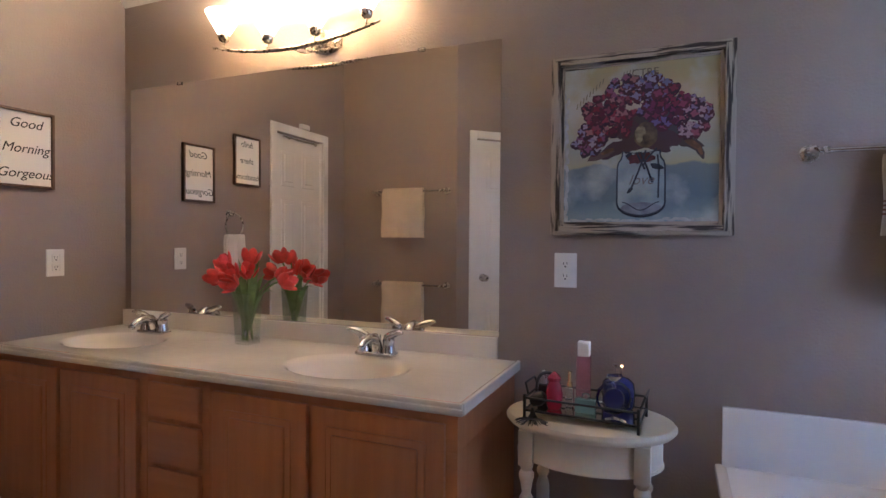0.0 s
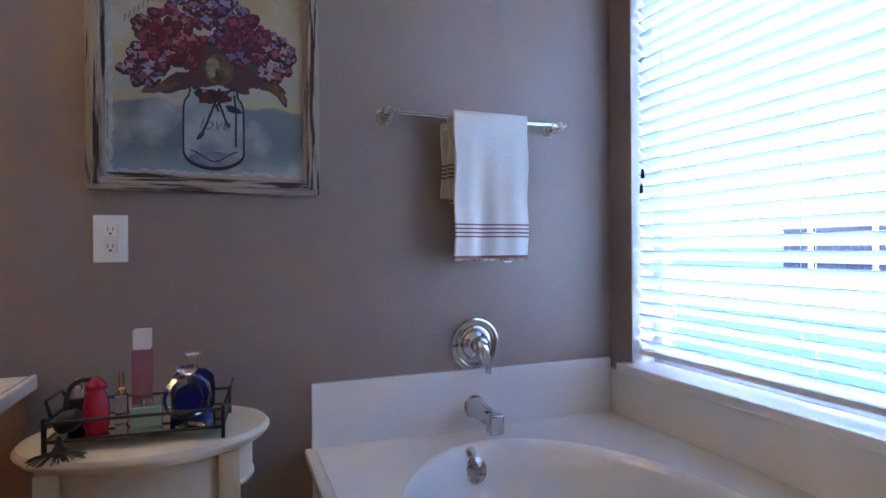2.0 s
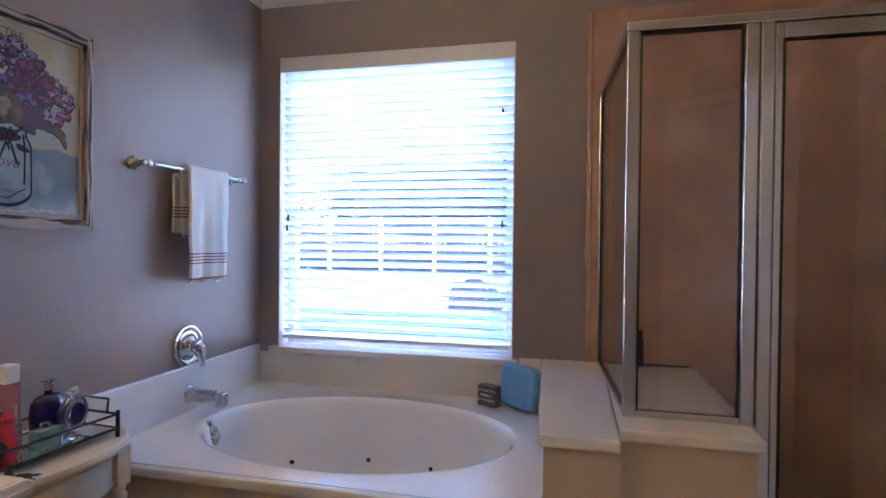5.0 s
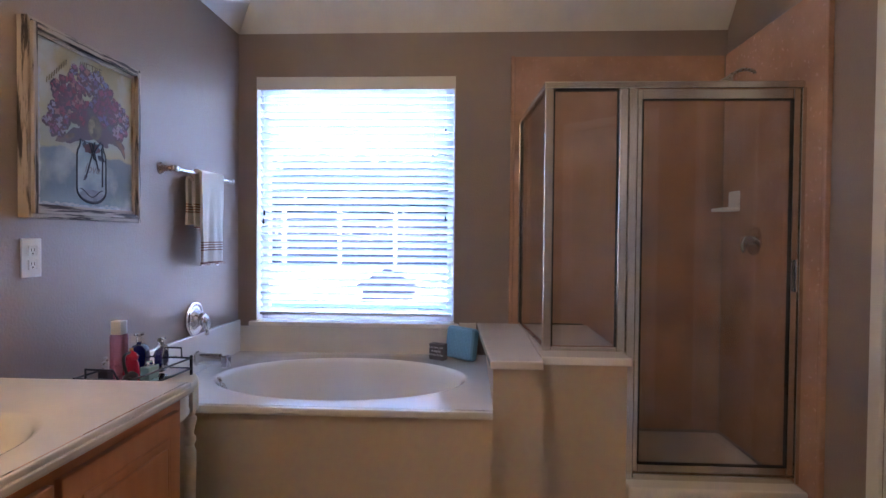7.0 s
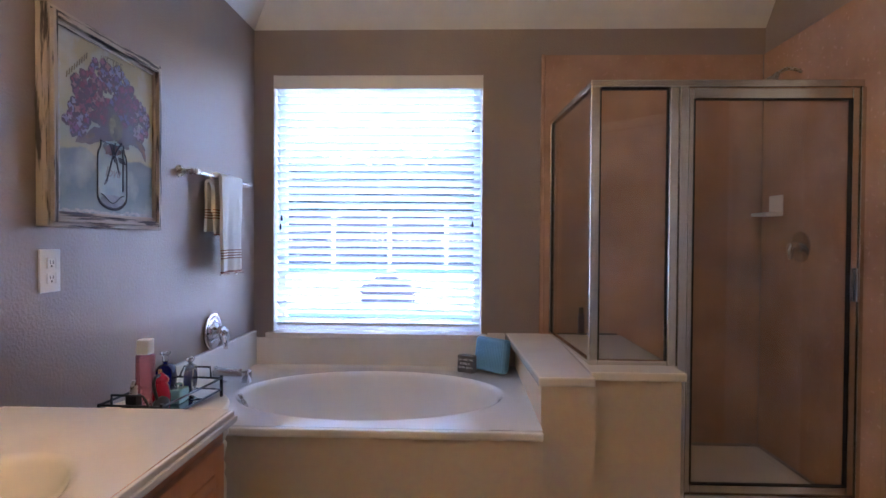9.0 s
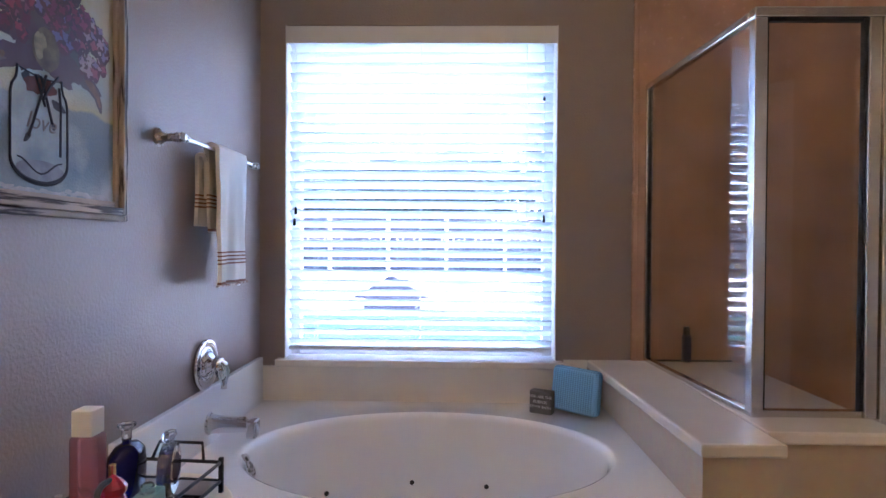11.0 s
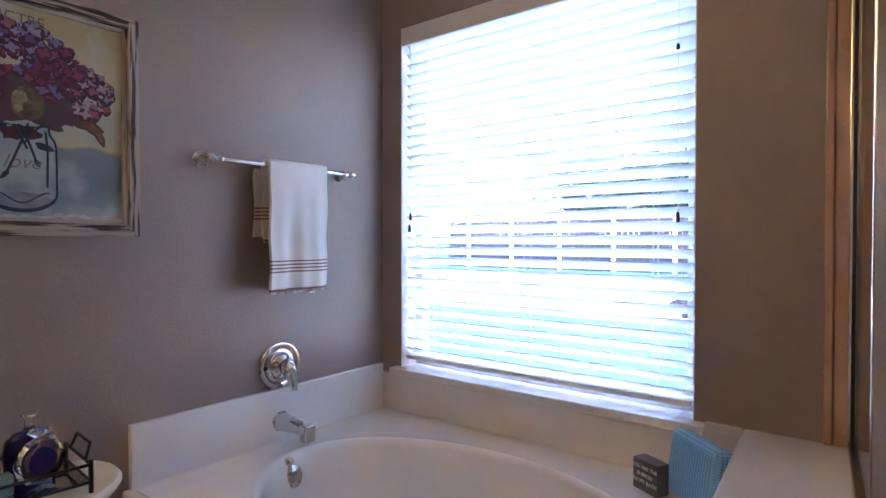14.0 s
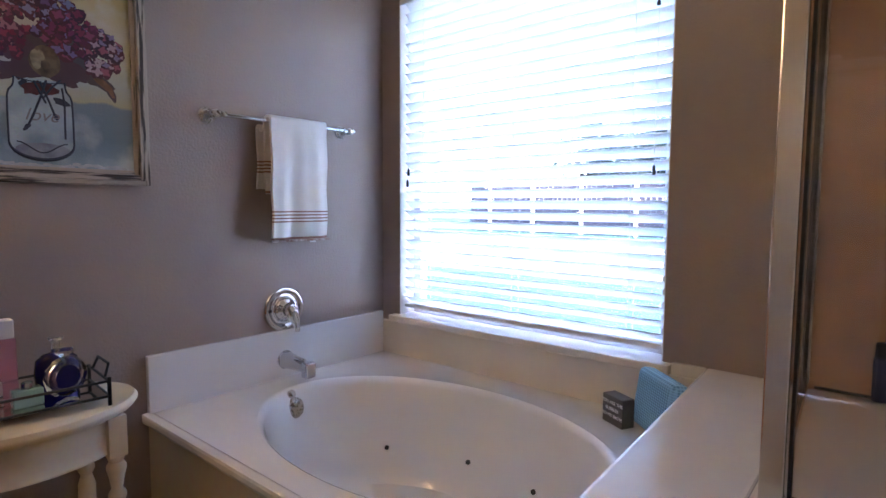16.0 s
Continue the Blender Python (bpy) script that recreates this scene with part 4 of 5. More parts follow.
def floret(bm, x, z, r, turn, lift, rnd):
    """A four-petalled floret painted as one lobed dab."""
    vs = []
    for i in range(16):
        a = 2 * math.pi * i / 16
        k = r * (0.78 + 0.26 * math.cos(4 * a) + rnd.uniform(-0.1, 0.1))
        vs.append(bm.verts.new((x + k * math.cos(a + turn), FY - lift, z + k * math.sin(a + turn) * 0.85)))
    bm.faces.new(vs)


UNDER = island_paint("blossom_shade_paint", [(0.10, 0.03, 0.05), (0.07, 0.03, 0.06), (0.14, 0.04, 0.06)])
for (cu, cv, ru, rv, stops, count) in (
        (0.30, 0.68, 0.18, 0.155, [(0.30, 0.03, 0.06), (0.42, 0.07, 0.10), (0.18, 0.02, 0.06), (0.55, 0.30, 0.26), (0.34, 0.10, 0.14)], 92),
        (0.17, 0.54, 0.10, 0.095, [(0.26, 0.30, 0.50), (0.42, 0.46, 0.60), (0.34, 0.14, 0.26), (0.55, 0.56, 0.60)], 46),
        (0.42, 0.85, 0.12, 0.075, [(0.28, 0.32, 0.48), (0.40, 0.16, 0.24), (0.50, 0.50, 0.58), (0.48, 0.24, 0.20)], 40),
        (0.57, 0.85, 0.14, 0.085, [(0.24, 0.32, 0.50), (0.36, 0.42, 0.58), (0.20, 0.14, 0.30), (0.46, 0.50, 0.60)], 46),
        (0.66, 0.72, 0.17, 0.125, [(0.26, 0.05, 0.14), (0.38, 0.10, 0.18), (0.26, 0.24, 0.44), (0.16, 0.03, 0.08), (0.30, 0.05, 0.10)], 74),
        (0.83, 0.65, 0.115, 0.12, [(0.60, 0.48, 0.48), (0.46, 0.16, 0.20), (0.34, 0.32, 0.46), (0.66, 0.60, 0.54)], 52)):
    ub, fb = bmesh.new(), bmesh.new()
    for i in range(count):
        a, r = pr_.uniform(0, 6.283), math.sqrt(pr_.random())
        x, z = pt(cu + ru * r * math.cos(a), cv + rv * r * math.sin(a))
        q = pr_.uniform(0.010, 0.017)
        dab(ub, x + pr_.uniform(-0.004, 0.004), z - 0.004, q * 1.15, q * 0.95, pr_.uniform(0, 3), 0.0009 + 0.000016 * i, 9, 0.3)
        floret(fb, x, z, q, pr_.uniform(0, 1.6), 0.0009 + 0.000016 * i + 0.000008, pr_)
    part("painted_blossom_shade", ub, UNDER, pic)
    part("painted_blossom", fb, island_paint("blossom_paint", stops), pic, "painted hydrangea blossom")
JAR_SIDE = [(0.120, 0.45), (0.122, 0.42), (0.128, 0.40), (0.146, 0.378), (0.153, 0.35), (0.155, 0.25), (0.155, 0.14)]
JAR_FOOT = [(0.155 * math.cos(a), 0.12 - 0.085 * math.sin(a)) for a in [math.pi * k / 16 for k in range(17)]]
JX = [pt(0.52 - u, v) for u, v in JAR_SIDE] + [pt(0.52 - u, v) for u, v in JAR_FOOT] + [pt(0.52 + u, v) for u, v in reversed(JAR_SIDE)]
jf = bmesh.new()
jf.faces.new([jf.verts.new((x, FY - 0.0004, z)) for x, z in JX])
part("painted_jar_glass", jf, mat("jar_glass_paint", (0.36, 0.43, 0.46), 0.55, vary=0.2, scale=12, color2=(0.17, 0.24, 0.29)), pic)
base = bmesh.new()
dab(base, *pt(0.52, 0.085), 0.066, 0.020, 0, 0.0007, 22, 0.04)
part("painted_jar_base", base, mat("jar_base_paint", (0.14, 0.15, 0.20), 0.55, vary=0.35, scale=30, color2=(0.26, 0.30, 0.34)), pic)
jar = bmesh.new()


def stroke(points, width, bm):
    """A brush line through points of the canvas."""
    tube([(x, FY - 0.001, z) for x, z in [pt(u, v) for u, v in points]], width, 5, bm)


tube([(x, FY - 0.001, z) for x, z in JX], [0.0024] * 7 + [0.0024 + 0.003 * math.sin(math.pi * k / 16) for k in range(17)] + [0.0026] * 7, 5, jar)
stroke([(0.625, 0.42), (0.635, 0.34), (0.632, 0.15)], 0.0028, jar)
stroke([(0.40 + 0.24 * i / 12, 0.098 + 0.026 * math.cos(math.pi * i / 6)) for i in range(13)], 0.0018, jar)
stroke([(0.41 + 0.22 * i / 12, 0.445 - 0.012 * math.sin(math.pi * i / 12)) for i in range(13)], 0.0016, jar)
for line in (((0.55, 0.45), (0.52, 0.36), (0.48, 0.26), (0.455, 0.205)), ((0.52, 0.44), (0.56, 0.34), (0.585, 0.27)), ((0.62, 0.46), (0.57, 0.41), (0.53, 0.35)), ((0.49, 0.44), (0.52, 0.38), (0.545, 0.33))):
    stroke(line, 0.0030, jar)
for u, v, rx, rz, t in ((0.45, 0.20, 0.012, 0.006, 0.9), (0.59, 0.265, 0.011, 0.007, -0.9), (0.62, 0.345, 0.022, 0.010, -0.3), (0.44, 0.42, 0.012, 0.008, 0.8)):
    dab(jar, *pt(u, v), rx, rz, t, 0.0011, 12, 0.2)
part("painted_jar", jar, plain("jar_line_paint", (0.022, 0.03, 0.055), 0.6), pic, "dark painted outline of a glass jar")
mouth = bmesh.new()
for u, v, rx, rz, t in ((0.49, 0.40, 0.026, 0.018, 0.3), (0.56, 0.405, 0.026, 0.016, -0.3)):
    dab(mouth, *pt(u, v), rx, rz, t, 0.0013 + 0.00004 * len(mouth.faces), 12, 0.25)
part("painted_jar_leaves", mouth, mat("maroon_paint", (0.10, 0.022, 0.03), 0.6, vary=0.3, scale=40), pic)
writing("painted_script", "love", 0.048, plain("faded_brown_ink", (0.19, 0.17, 0.17), 0.7), pic, pose(0.01, -0.0280, 0.186, 90, 0, 0), 0.0002, 0.35)
tex = bmesh.new()
for k in range(9):
    u = 0.085 + 0.022 * k
    stroke([(u, 0.74 + 0.019 * k), (u + 0.006, 0.775 + 0.019 * k)], 0.0016, tex)
for k in range(4):
    u = 0.40 + 0.02 * k
    stroke([(u, 0.925 + 0.004 * k), (u + 0.004, 0.955 + 0.004 * k)], 0.0014, tex)
part("painted_scribble", tex, plain("faded_olive_ink", (0.22, 0.19, 0.12), 0.7), pic)
worn = bmesh.new()
for u0, u1, v0, v1 in ((0.0, 0.028, 0.02, 0.86), (0.03, 0.97, 0.0, 0.018)):
    n = 26
    along = v1 - v0 > u1 - u0
    for k in range(n):
        f = pr_.random()
        u, v = (pr_.uniform(u0, u1), v0 + (v1 - v0) * k / n) if along else (u0 + (u1 - u0) * k / n, pr_.uniform(v0, v1))
        dab(worn, *pt(u, v), 0.006 if along else 0.014, 0.014 if along else 0.005, 0, 0.0005 + 0.00001 * k, 9, 0.35)
part("painted_worn_edge", worn, mat("worn_white_paint", (0.50, 0.52, 0.54), 0.6, vary=0.15, scale=30), pic)
lt = writing("painted_letters", "CTRE", 0.036, plain("faded_ink", (0.16, 0.13, 0.08), 0.7), pic, pose(0.02, -0.0285, 0.545, 90, 0, 0), 0.0003)

# outlets
def outlet(loc, rz, label, double=True):
    o = thing("wall_outlet", loc, label, "outlet", "wall plates", local=True, rz=rz)
    part("plate", box(-0.04, 0.04, -0.007, -0.0005, -0.062, 0.062, 0.003), WHITE, o)
    for z in (-0.022, 0.022) if double else ():
        r = part("receptacle", box(-0.017, 0.017, -0.010, -0.007, z - 0.0165, z + 0.0165, 0.004), WHITE, o)
        for x in (-0.007, 0.005):
            part("slot", box(x, x + 0.002, -0.0105, -0.0098, z - 0.002, z + 0.008), GASKET, r)
        part("slot", box(-0.003, 0.003, -0.0105, -0.0098, z - 0.011, z - 0.006), GASKET, r)
    if not double:
        part("rocker", box(-0.017, 0.017, -0.012, -0.007, -0.034, 0.034, 0.003), WHITE, o)
    return o


outlet((-0.226, NORTH, 1.126), 0, "white duplex outlet under the painting")
outlet((WEST, 1.735, 1.115), 90, "white wall outlet beside the vanity mirror")


# towel bars and towels
def towel_bar(x0, x1, y_wall, z, side, label):
    """A bar on two turned posts; side is -1 when the room lies towards -y."""
    t = thing("towel_bar", ((x0 + x1) / 2, y_wall, z), label, "towel bar", "towel bars")
    y = y_wall + side * 0.07
    for x in (x0, x1):
        m = pose(0, 0, 0, 90 if side < 0 else -90)
        part("post", lathe([(0.027, 0), (0.027, 0.006), (0.018, 0.012), (0.011, 0.03), (0.014, 0.06), (0.014, 0.078), (0.008, 0.084), (0, 0.084)], (x, y_wall + side * 0.001, z), 24, m), NICKEL, t, "turned nickel post", True)
    part("bar", tube([(x0 - 0.012, y, z), (x1 + 0.012, y, z)], 0.0075, 14), CHROME, t, "", True)
    for x in (x0 - 0.014, x1 + 0.014):
        part("finial", lathe([(0.0, -0.012), (0.009, -0.006), (0.009, 0.006), (0, 0.012)], (x, y, z), 14, pose(0, 0, 0, 0, 90, 0)), CHROME, t, "", True)
    for x in (x0 + 0.03, x1 - 0.03):
        part("collar", lathe([(0.0105, -0.008), (0.012, 0), (0.0105, 0.008)], (x, y, z), 14, pose(0, 0, 0, 0, 90, 0)), NICKEL, t, "", True)
    return t


def stripes(m, bands):
    """Woven stripes at given heights below the towel's top."""
    n, link = m.node_tree.nodes, m.node_tree.links.new
    p = n["Principled BSDF"]
    co, sep = n.new("ShaderNodeTexCoord"), n.new("ShaderNodeSeparateXYZ")
    link(co.outputs["Object"], sep.inputs[0])
    last = None
    for z, h in bands:
        c = n.new("ShaderNodeMath")
        c.operation = "COMPARE"
        c.inputs[1].default_value, c.inputs[2].default_value = z, h
        link(sep.outputs["Z"], c.inputs[0])
        if last:
            a = n.new("ShaderNodeMath")
            a.operation = "MAXIMUM"
            link(last, a.inputs[0])
            link(c.outputs[0], a.inputs[1])
            last = a.outputs[0]
        else:
            last = c.outputs[0]
    mx = n.new("ShaderNodeMix")
    mx.data_type = "RGBA"
    src = p.inputs["Base Color"].links[0].from_socket
    link(src, mx.inputs["A"])
    mx.inputs["B"].default_value = (0.30, 0.15, 0.11, 1)
    link(last, mx.inputs["Factor"])
    link(mx.outputs["Result"], p.inputs["Base Color"])


def drape(x0, x1, y, z, r, front_len, back_len, side, thick=0.008, seed=1, flare=0.006):
    """Cloth hung over a bar at y, z; the front hangs on the room side."""
    rnd = random.Random(seed)
    ph = [rnd.uniform(0, 6) for _ in range(4)]
    path = [(side * r, -front_len * (1 - i / 12)) for i in range(12)]
    path += [(side * r * math.cos(a), r * math.sin(a)) for a in [math.pi * i / 8 for i in range(9)]]
    path += [(-side * r, -back_len * (i + 1) / 8) for i in range(8)]
    bm = bmesh.new()
    nx = 24
    cols = []
    for i in range(nx + 1):
        u = i / nx
        col = []
        for sgn in (1, -1):
            line = []
            for j, (oy, oz) in enumerate(path):
                down = max(0.0, -oz)
                k = down / max(front_len, back_len)
                front_side = j < 14
                fold = 0.012 * k * math.sin(u * 9 + ph[0]) + 0.006 * k * math.sin(u * 21 + ph[1]) + 0.004 * math.sin(u * 3 + ph[2])
                nyv = side if j < 12 else (side * math.cos(math.pi * (j - 12) / 8) if j < 21 else -side)
                nzv = 0 if j < 12 or j > 20 else math.sin(math.pi * (j - 12) / 8)
                oyy = oy + (fold if front_side else fold * 0.4) * side * (1 if front_side else -1) + sgn * nyv * thick / 2
                xx = x0 + (x1 - x0) * u + flare * k * (u - 0.5) * 2 + 0.003 * math.sin(down * 30 + ph[3])
                line.append(bm.verts.new((xx, y + oyy, z + oz + sgn * nzv * thick / 2)))
            col.append(line)
        cols.append(col)
    n = len(path)
    for a, c in zip(cols, cols[1:]):
        for s in (0, 1):
            for j in range(n - 1):
                bm.faces.new((a[s][j], c[s][j], c[s][j + 1], a[s][j + 1]))
        for j in (0, n - 1):
            bm.faces.new((a[0][j], c[0][j], c[1][j], a[1][j]))
    for col in (cols[0], cols[-1]):
        for j in range(n - 1):
            bm.faces.new((col[0][j], col[0][j + 1], col[1][j + 1], col[1][j]))
    return bm


BZ = 1.503
towel_bar(0.512, 1.105, NORTH, BZ, -1, "nickel towel bar on turned posts above the tub")
STRIPED = mat("striped_terry", (0.82, 0.80, 0.77), 0.95, vary=0.03, scale=9, bump=0.9, bump_scale=260)
stripes(STRIPED, [(-0.335 - 0.0125 * i, 0.0026) for i in range(4)] + [(-0.437, 0.005)])
STRIPED_B = mat("striped_terry_under", (0.80, 0.77, 0.72), 0.95, vary=0.03, scale=9, bump=0.9, bump_scale=260)
stripes(STRIPED_B, [(-0.15 - 0.0125 * i, 0.0028) for i in range(4)] + [(-0.262, 0.004)])
tw = thing("hand_towel", (0.86, NORTH - 0.07, BZ), "white terry hand towel with brown stripes folded over the bar", "towel")
part("front_fold", drape(0.712, 0.968, NORTH - 0.07, BZ, 0.016, 0.44, 0.16, -1, 0.014, 3), STRIPED, tw, "white terry with four woven brown stripes", True)
part("under_fold", drape(0.70, 0.91, NORTH - 0.07, BZ - 0.004, 0.0105, 0.0, 0.265, -1, 0.008, 5, 0.0), STRIPED_B, tw, "shorter striped back fold", True)
part("under_fold", drape(0.69, 0.88, NORTH - 0.044, BZ - 0.03, 0.010, 0.01, 0.22, -1, 0.012, 8, 0.0), STRIPED_B, tw, "", True)
part("hem", box(0.708, 0.970, NORTH - 0.0955, NORTH - 0.0865, BZ - 0.449, BZ - 0.4405, 0.003), mat("brown_fringe", (0.30, 0.15, 0.11), 0.95, vary=0.25, scale=60, color2=(0.72, 0.66, 0.60)), tw, "brown and white fringed hem")
part("care_tag", box(0.88, 0.905, NORTH - 0.090, NORTH - 0.089, BZ - 0.455, BZ - 0.425), PAPER, tw, "small white care tag")

for z, fl in ((1.62, 0.37), (0.87, 0.40)):
    towel_bar(-2.15, -1.53, BAR_WALL, z, 1, "nickel towel bar on the back wall")
    bt = thing("bath_towel", (-1.86, BAR_WALL + 0.07, z), "beige terry bath towel folded over its bar", "towel", "bath towels")
    part("cloth", drape(-2.06, -1.71, BAR_WALL + 0.07, z, 0.018, fl, fl - 0.05, 1, 0.018, int(z * 10)), BEIGE_TERRY, bt, "", True)

# lettered signs and towel ring on the west wall
SIGN_WOOD = wood("dark_sign_wood", (0.07, 0.04, 0.025), (0.16, 0.09, 0.05))


def sign(y0, y1, z0, z1, text, size, label):
    s = thing("lettered_sign", (WEST, (y0 + y1) / 2, (z0 + z1) / 2), label, "sign", "lettered signs", local=True, rz=90)
    w, h = (y1 - y0) / 2, (z1 - z0) / 2
    part("board", box(-w + 0.012, w - 0.012, -0.012, -0.001, -h + 0.012, h - 0.012), PAPER, s, "white board")
    for x0, x1, a, b in ((-w, -w + 0.012, -h, h), (w - 0.012, w, -h, h), (-w + 0.012, w - 0.012, -h, -h + 0.012), (-w + 0.012, w - 0.012, h - 0.012, h)):
        part("frame_strip", box(x0, x1, -0.022, -0.001, a, b, 0.002), SIGN_WOOD, s, "dark wooden frame")
    writing("lettering", text, size, INK, s, pose(0, -0.0128, 0, 90, 0, 0), 0.0004, 0.3, 1.9)


sign(1.49, 1.725, 1.447, 1.785, "Good\nMorning\nGorgeous", 0.057, "white sign reading good morning gorgeous in a dark frame")
sign(1.085, 1.325, 1.58, 1.905, "hello\nthere\nhandsome", 0.056, "white sign reading hello there handsome in a dark frame")
ring = thing("towel_ring", (WEST, 1.36, 1.40), "nickel towel ring on the wall", "towel ring")
part("mount", lathe([(0.025, 0), (0.025, 0.006), (0.014, 0.012), (0.012, 0.05), (0, 0.052)], (WEST + 0.001, 1.36, 1.39), 22, pose(0, 0, 0, 0, 90, 0)), NICKEL, ring, "", True)
part("ring", tube([(WEST + 0.05, 1.36 + 0.075 * math.sin(2 * math.pi * i / 32), 1.315 + 0.075 * math.cos(2 * math.pi * i / 32)) for i in range(33)], 0.004, 8), NICKEL, ring, "", True)
rt = thing("ring_towel", (WEST + 0.05, 1.36, 1.24), "white hand towel hung through the ring", "towel")
cloth = drape(-0.075, 0.075, 0, 0, 0.010, 0.33, 0.30, -1, 0.012, 12, 0.025)
bmesh.ops.transform(cloth, matrix=Matrix.Translation((WEST + 0.055, 1.36, 1.243)) @ pose(0, 0, 0, 0, 0, 90), verts=cloth.verts)
part("cloth", cloth, TERRY, rt, "", True)
al = thing("door_sensor", (WEST, 0.60, 2.062), "small white box on the door casing", "sensor")
part("case", box(WEST + 0.001, WEST + 0.03, 0.55, 0.65, 2.063, 2.10, 0.004), WHITE, al)
hk = thing("door_hook", (WEST - 0.01, 0.62, 1.9), "thin metal over-door hook rail", "hook")
part("rail", box(WEST - 0.007, WEST - 0.001, 0.42, 0.82, 1.972, 1.984, 0.001), NICKEL, hk)
for y in (0.46, 0.78):
    part("hook", tube(arc((WEST - 0.002, y, 1.975), (WEST + 0.02, y, 1.95), (WEST + 0.03, y, 1.97), 6), 0.004, 8), NICKEL, hk, "", True)

# ---- side table and tray ----
TX, TY, TZ, TA, TB = -0.105, 1.832, 0.692, 0.256, 0.19
table = thing("side_table", (TX, TY, 0), "cream painted oval side table with turned legs", "table")
part("tabletop", lathe([(0.90, TZ - 0.03), (0.96, TZ - 0.028), (1.0, TZ - 0.016), (1.0, TZ - 0.010), (0.97, TZ - 0.001), (0.95, TZ), (0, TZ)], (TX, TY, 0), 64, sx=TA, sy=TB), CREAM, table, "", True)
part("apron", lathe([(0.84, TZ - 0.125), (0.86, TZ - 0.125), (0.86, TZ - 0.119), (0.845, TZ - 0.115), (0.845, TZ - 0.031), (0.81, TZ - 0.031), (0.81, TZ - 0.125), (0.84, TZ - 0.125)], (TX, TY, 0), 64, sx=TA, sy=TB), CREAM, table, "oval apron with a lower bead", True)
for sx, sy in ((-1, -1), (1, -1), (-1, 1), (1, 1)):
    lx, ly = TX + sx * 0.165, TY + sy * 0.115
    leg = lathe([(0.012, 0), (0.016, 0.03), (0.013, 0.06), (0.017, 0.12), (0.021, 0.30), (0.022, 0.40), (0.014, 0.43), (0.021, 0.445), (0.021, 0.455), (0.013, 0.47), (0.018, 0.50), (0.023, 0.52), (0.023, 0.53), (0.016, 0.54), (0.02, 0.55), (0.02, 0.556)], (lx, ly, 0), 20)
    box(lx - 0.022, lx + 0.022, ly - 0.022, ly + 0.022, 0.556, TZ - 0.03, 0.003, leg)
    part("leg", leg, CREAM, table, "", True)

RX0, RX1, RY0, RY1, RZ = -0.275, 0.055, 1.715, 1.90, TZ + 0.024
tray = thing("vanity_tray", (-0.11, 1.81, TZ), "black wire tray with a mirrored base", "tray", local=True, rz=-4)
hx, hy = (RX1 - RX0) / 2, (RY1 - RY0) / 2
part("base", box(-hx, hx, -hy, hy, 0.020, 0.025), SILVER, tray, "mirrored glass base")
for z in (0.024, 0.062):
    wr = bmesh.new()
    for a, c in (((-hx, -hy), (hx, -hy)), ((hx, -hy), (hx, hy)), ((hx, hy), (-hx, hy)), ((-hx, hy), (-hx, -hy))):
        tube([(*a, z), (*c, z)], 0.0035, 6, wr)
    part("rim_wire", wr, BLACK, tray)
for sx in (-1, 1):
    for sy in (-1, 1):
        part("corner_post", box(sx * hx - 0.004, sx * hx + 0.004, sy * hy - 0.004, sy * hy + 0.004, 0.0, 0.072 if sy < 0 else 0.066, 0.001), BLACK, tray)
    part("handle", tube([(sx * hx, -hy * 0.6, 0.062), (sx * (hx + 0.012), -hy * 0.5, 0.095), (sx * (hx + 0.012), hy * 0.5, 0.095), (sx * hx, hy * 0.6, 0.062)], 0.0035, 6), BLACK, tray)

B0 = TZ + 0.026
PINK = plain("pink_glass", (0.90, 0.42, 0.52), 0.06, 0, 0.75)
REDG = plain("red_glass", (0.80, 0.05, 0.10), 0.08, 0, 0.6)
BLUEG = plain("cobalt_glass", (0.008, 0.008, 0.10), 0.06, 0, 0.2)
MINT = plain("mint_glass", (0.45, 0.72, 0.66), 0.08, 0, 0.6)
GOLD = plain("gold_cap", (0.62, 0.45, 0.22), 0.25, 1.0)

t1 = thing("perfume_bottle", (-0.125, 1.865, B0), "tall square pink mist bottle with a white cap", "bottle", "perfume bottles")
part("bottle_body", box(-0.146, -0.104, 1.844, 1.886, B0, B0 + 0.15, 0.006, seg=3), PINK, t1, "", True)
part("cap", box(-0.143, -0.107, 1.847, 1.883, B0 + 0.151, B0 + 0.196, 0.003), WHITE, t1, "white square cap")
t2 = thing("perfume_bottle", (-0.025, 1.85, B0), "cobalt blue perfume bottle with a clear stopper", "bottle", "perfume bottles")
part("bottle_body", lathe([(0.042, 0), (0.048, 0.01), (0.05, 0.05), (0.046, 0.08), (0.03, 0.094), (0.012, 0.098), (0.011, 0.105)], (-0.02, 1.86, B0), 32, sy=0.55), BLUEG, t2, "", True)
part("stopper", lathe([(0.009, 0.105), (0.009, 0.124), (0.017, 0.131), (0.017, 0.135), (0, 0.135)], (-0.02, 1.86, B0), 8), CLEAR, t2, "clear cut-glass stopper")
t3 = thing("perfume_bottle", (-0.02, 1.775, B0), "round faceted clear perfume bottle with a fan stopper", "bottle", "perfume bottles")
ringb = lathe([(0.030, -0.012), (0.046, -0.012), (0.052, 0.0), (0.046, 0.012), (0.030, 0.012), (0.030, -0.012)], (0, 0, 0), 12, pose(0, 0, 0, 90, 0, 15))
bmesh.ops.translate(ringb, vec=(-0.025, 1.775, B0 + 0.052), verts=ringb.verts)
part("bottle_body", ringb, CLEAR, t3)
part("flask", lathe([(0.030, -0.008), (0.030, 0.008)], (-0.025, 1.775, B0 + 0.052), 16, pose(0, 0, 0, 90)), BLUEG, t3, "dark blue inner flask")
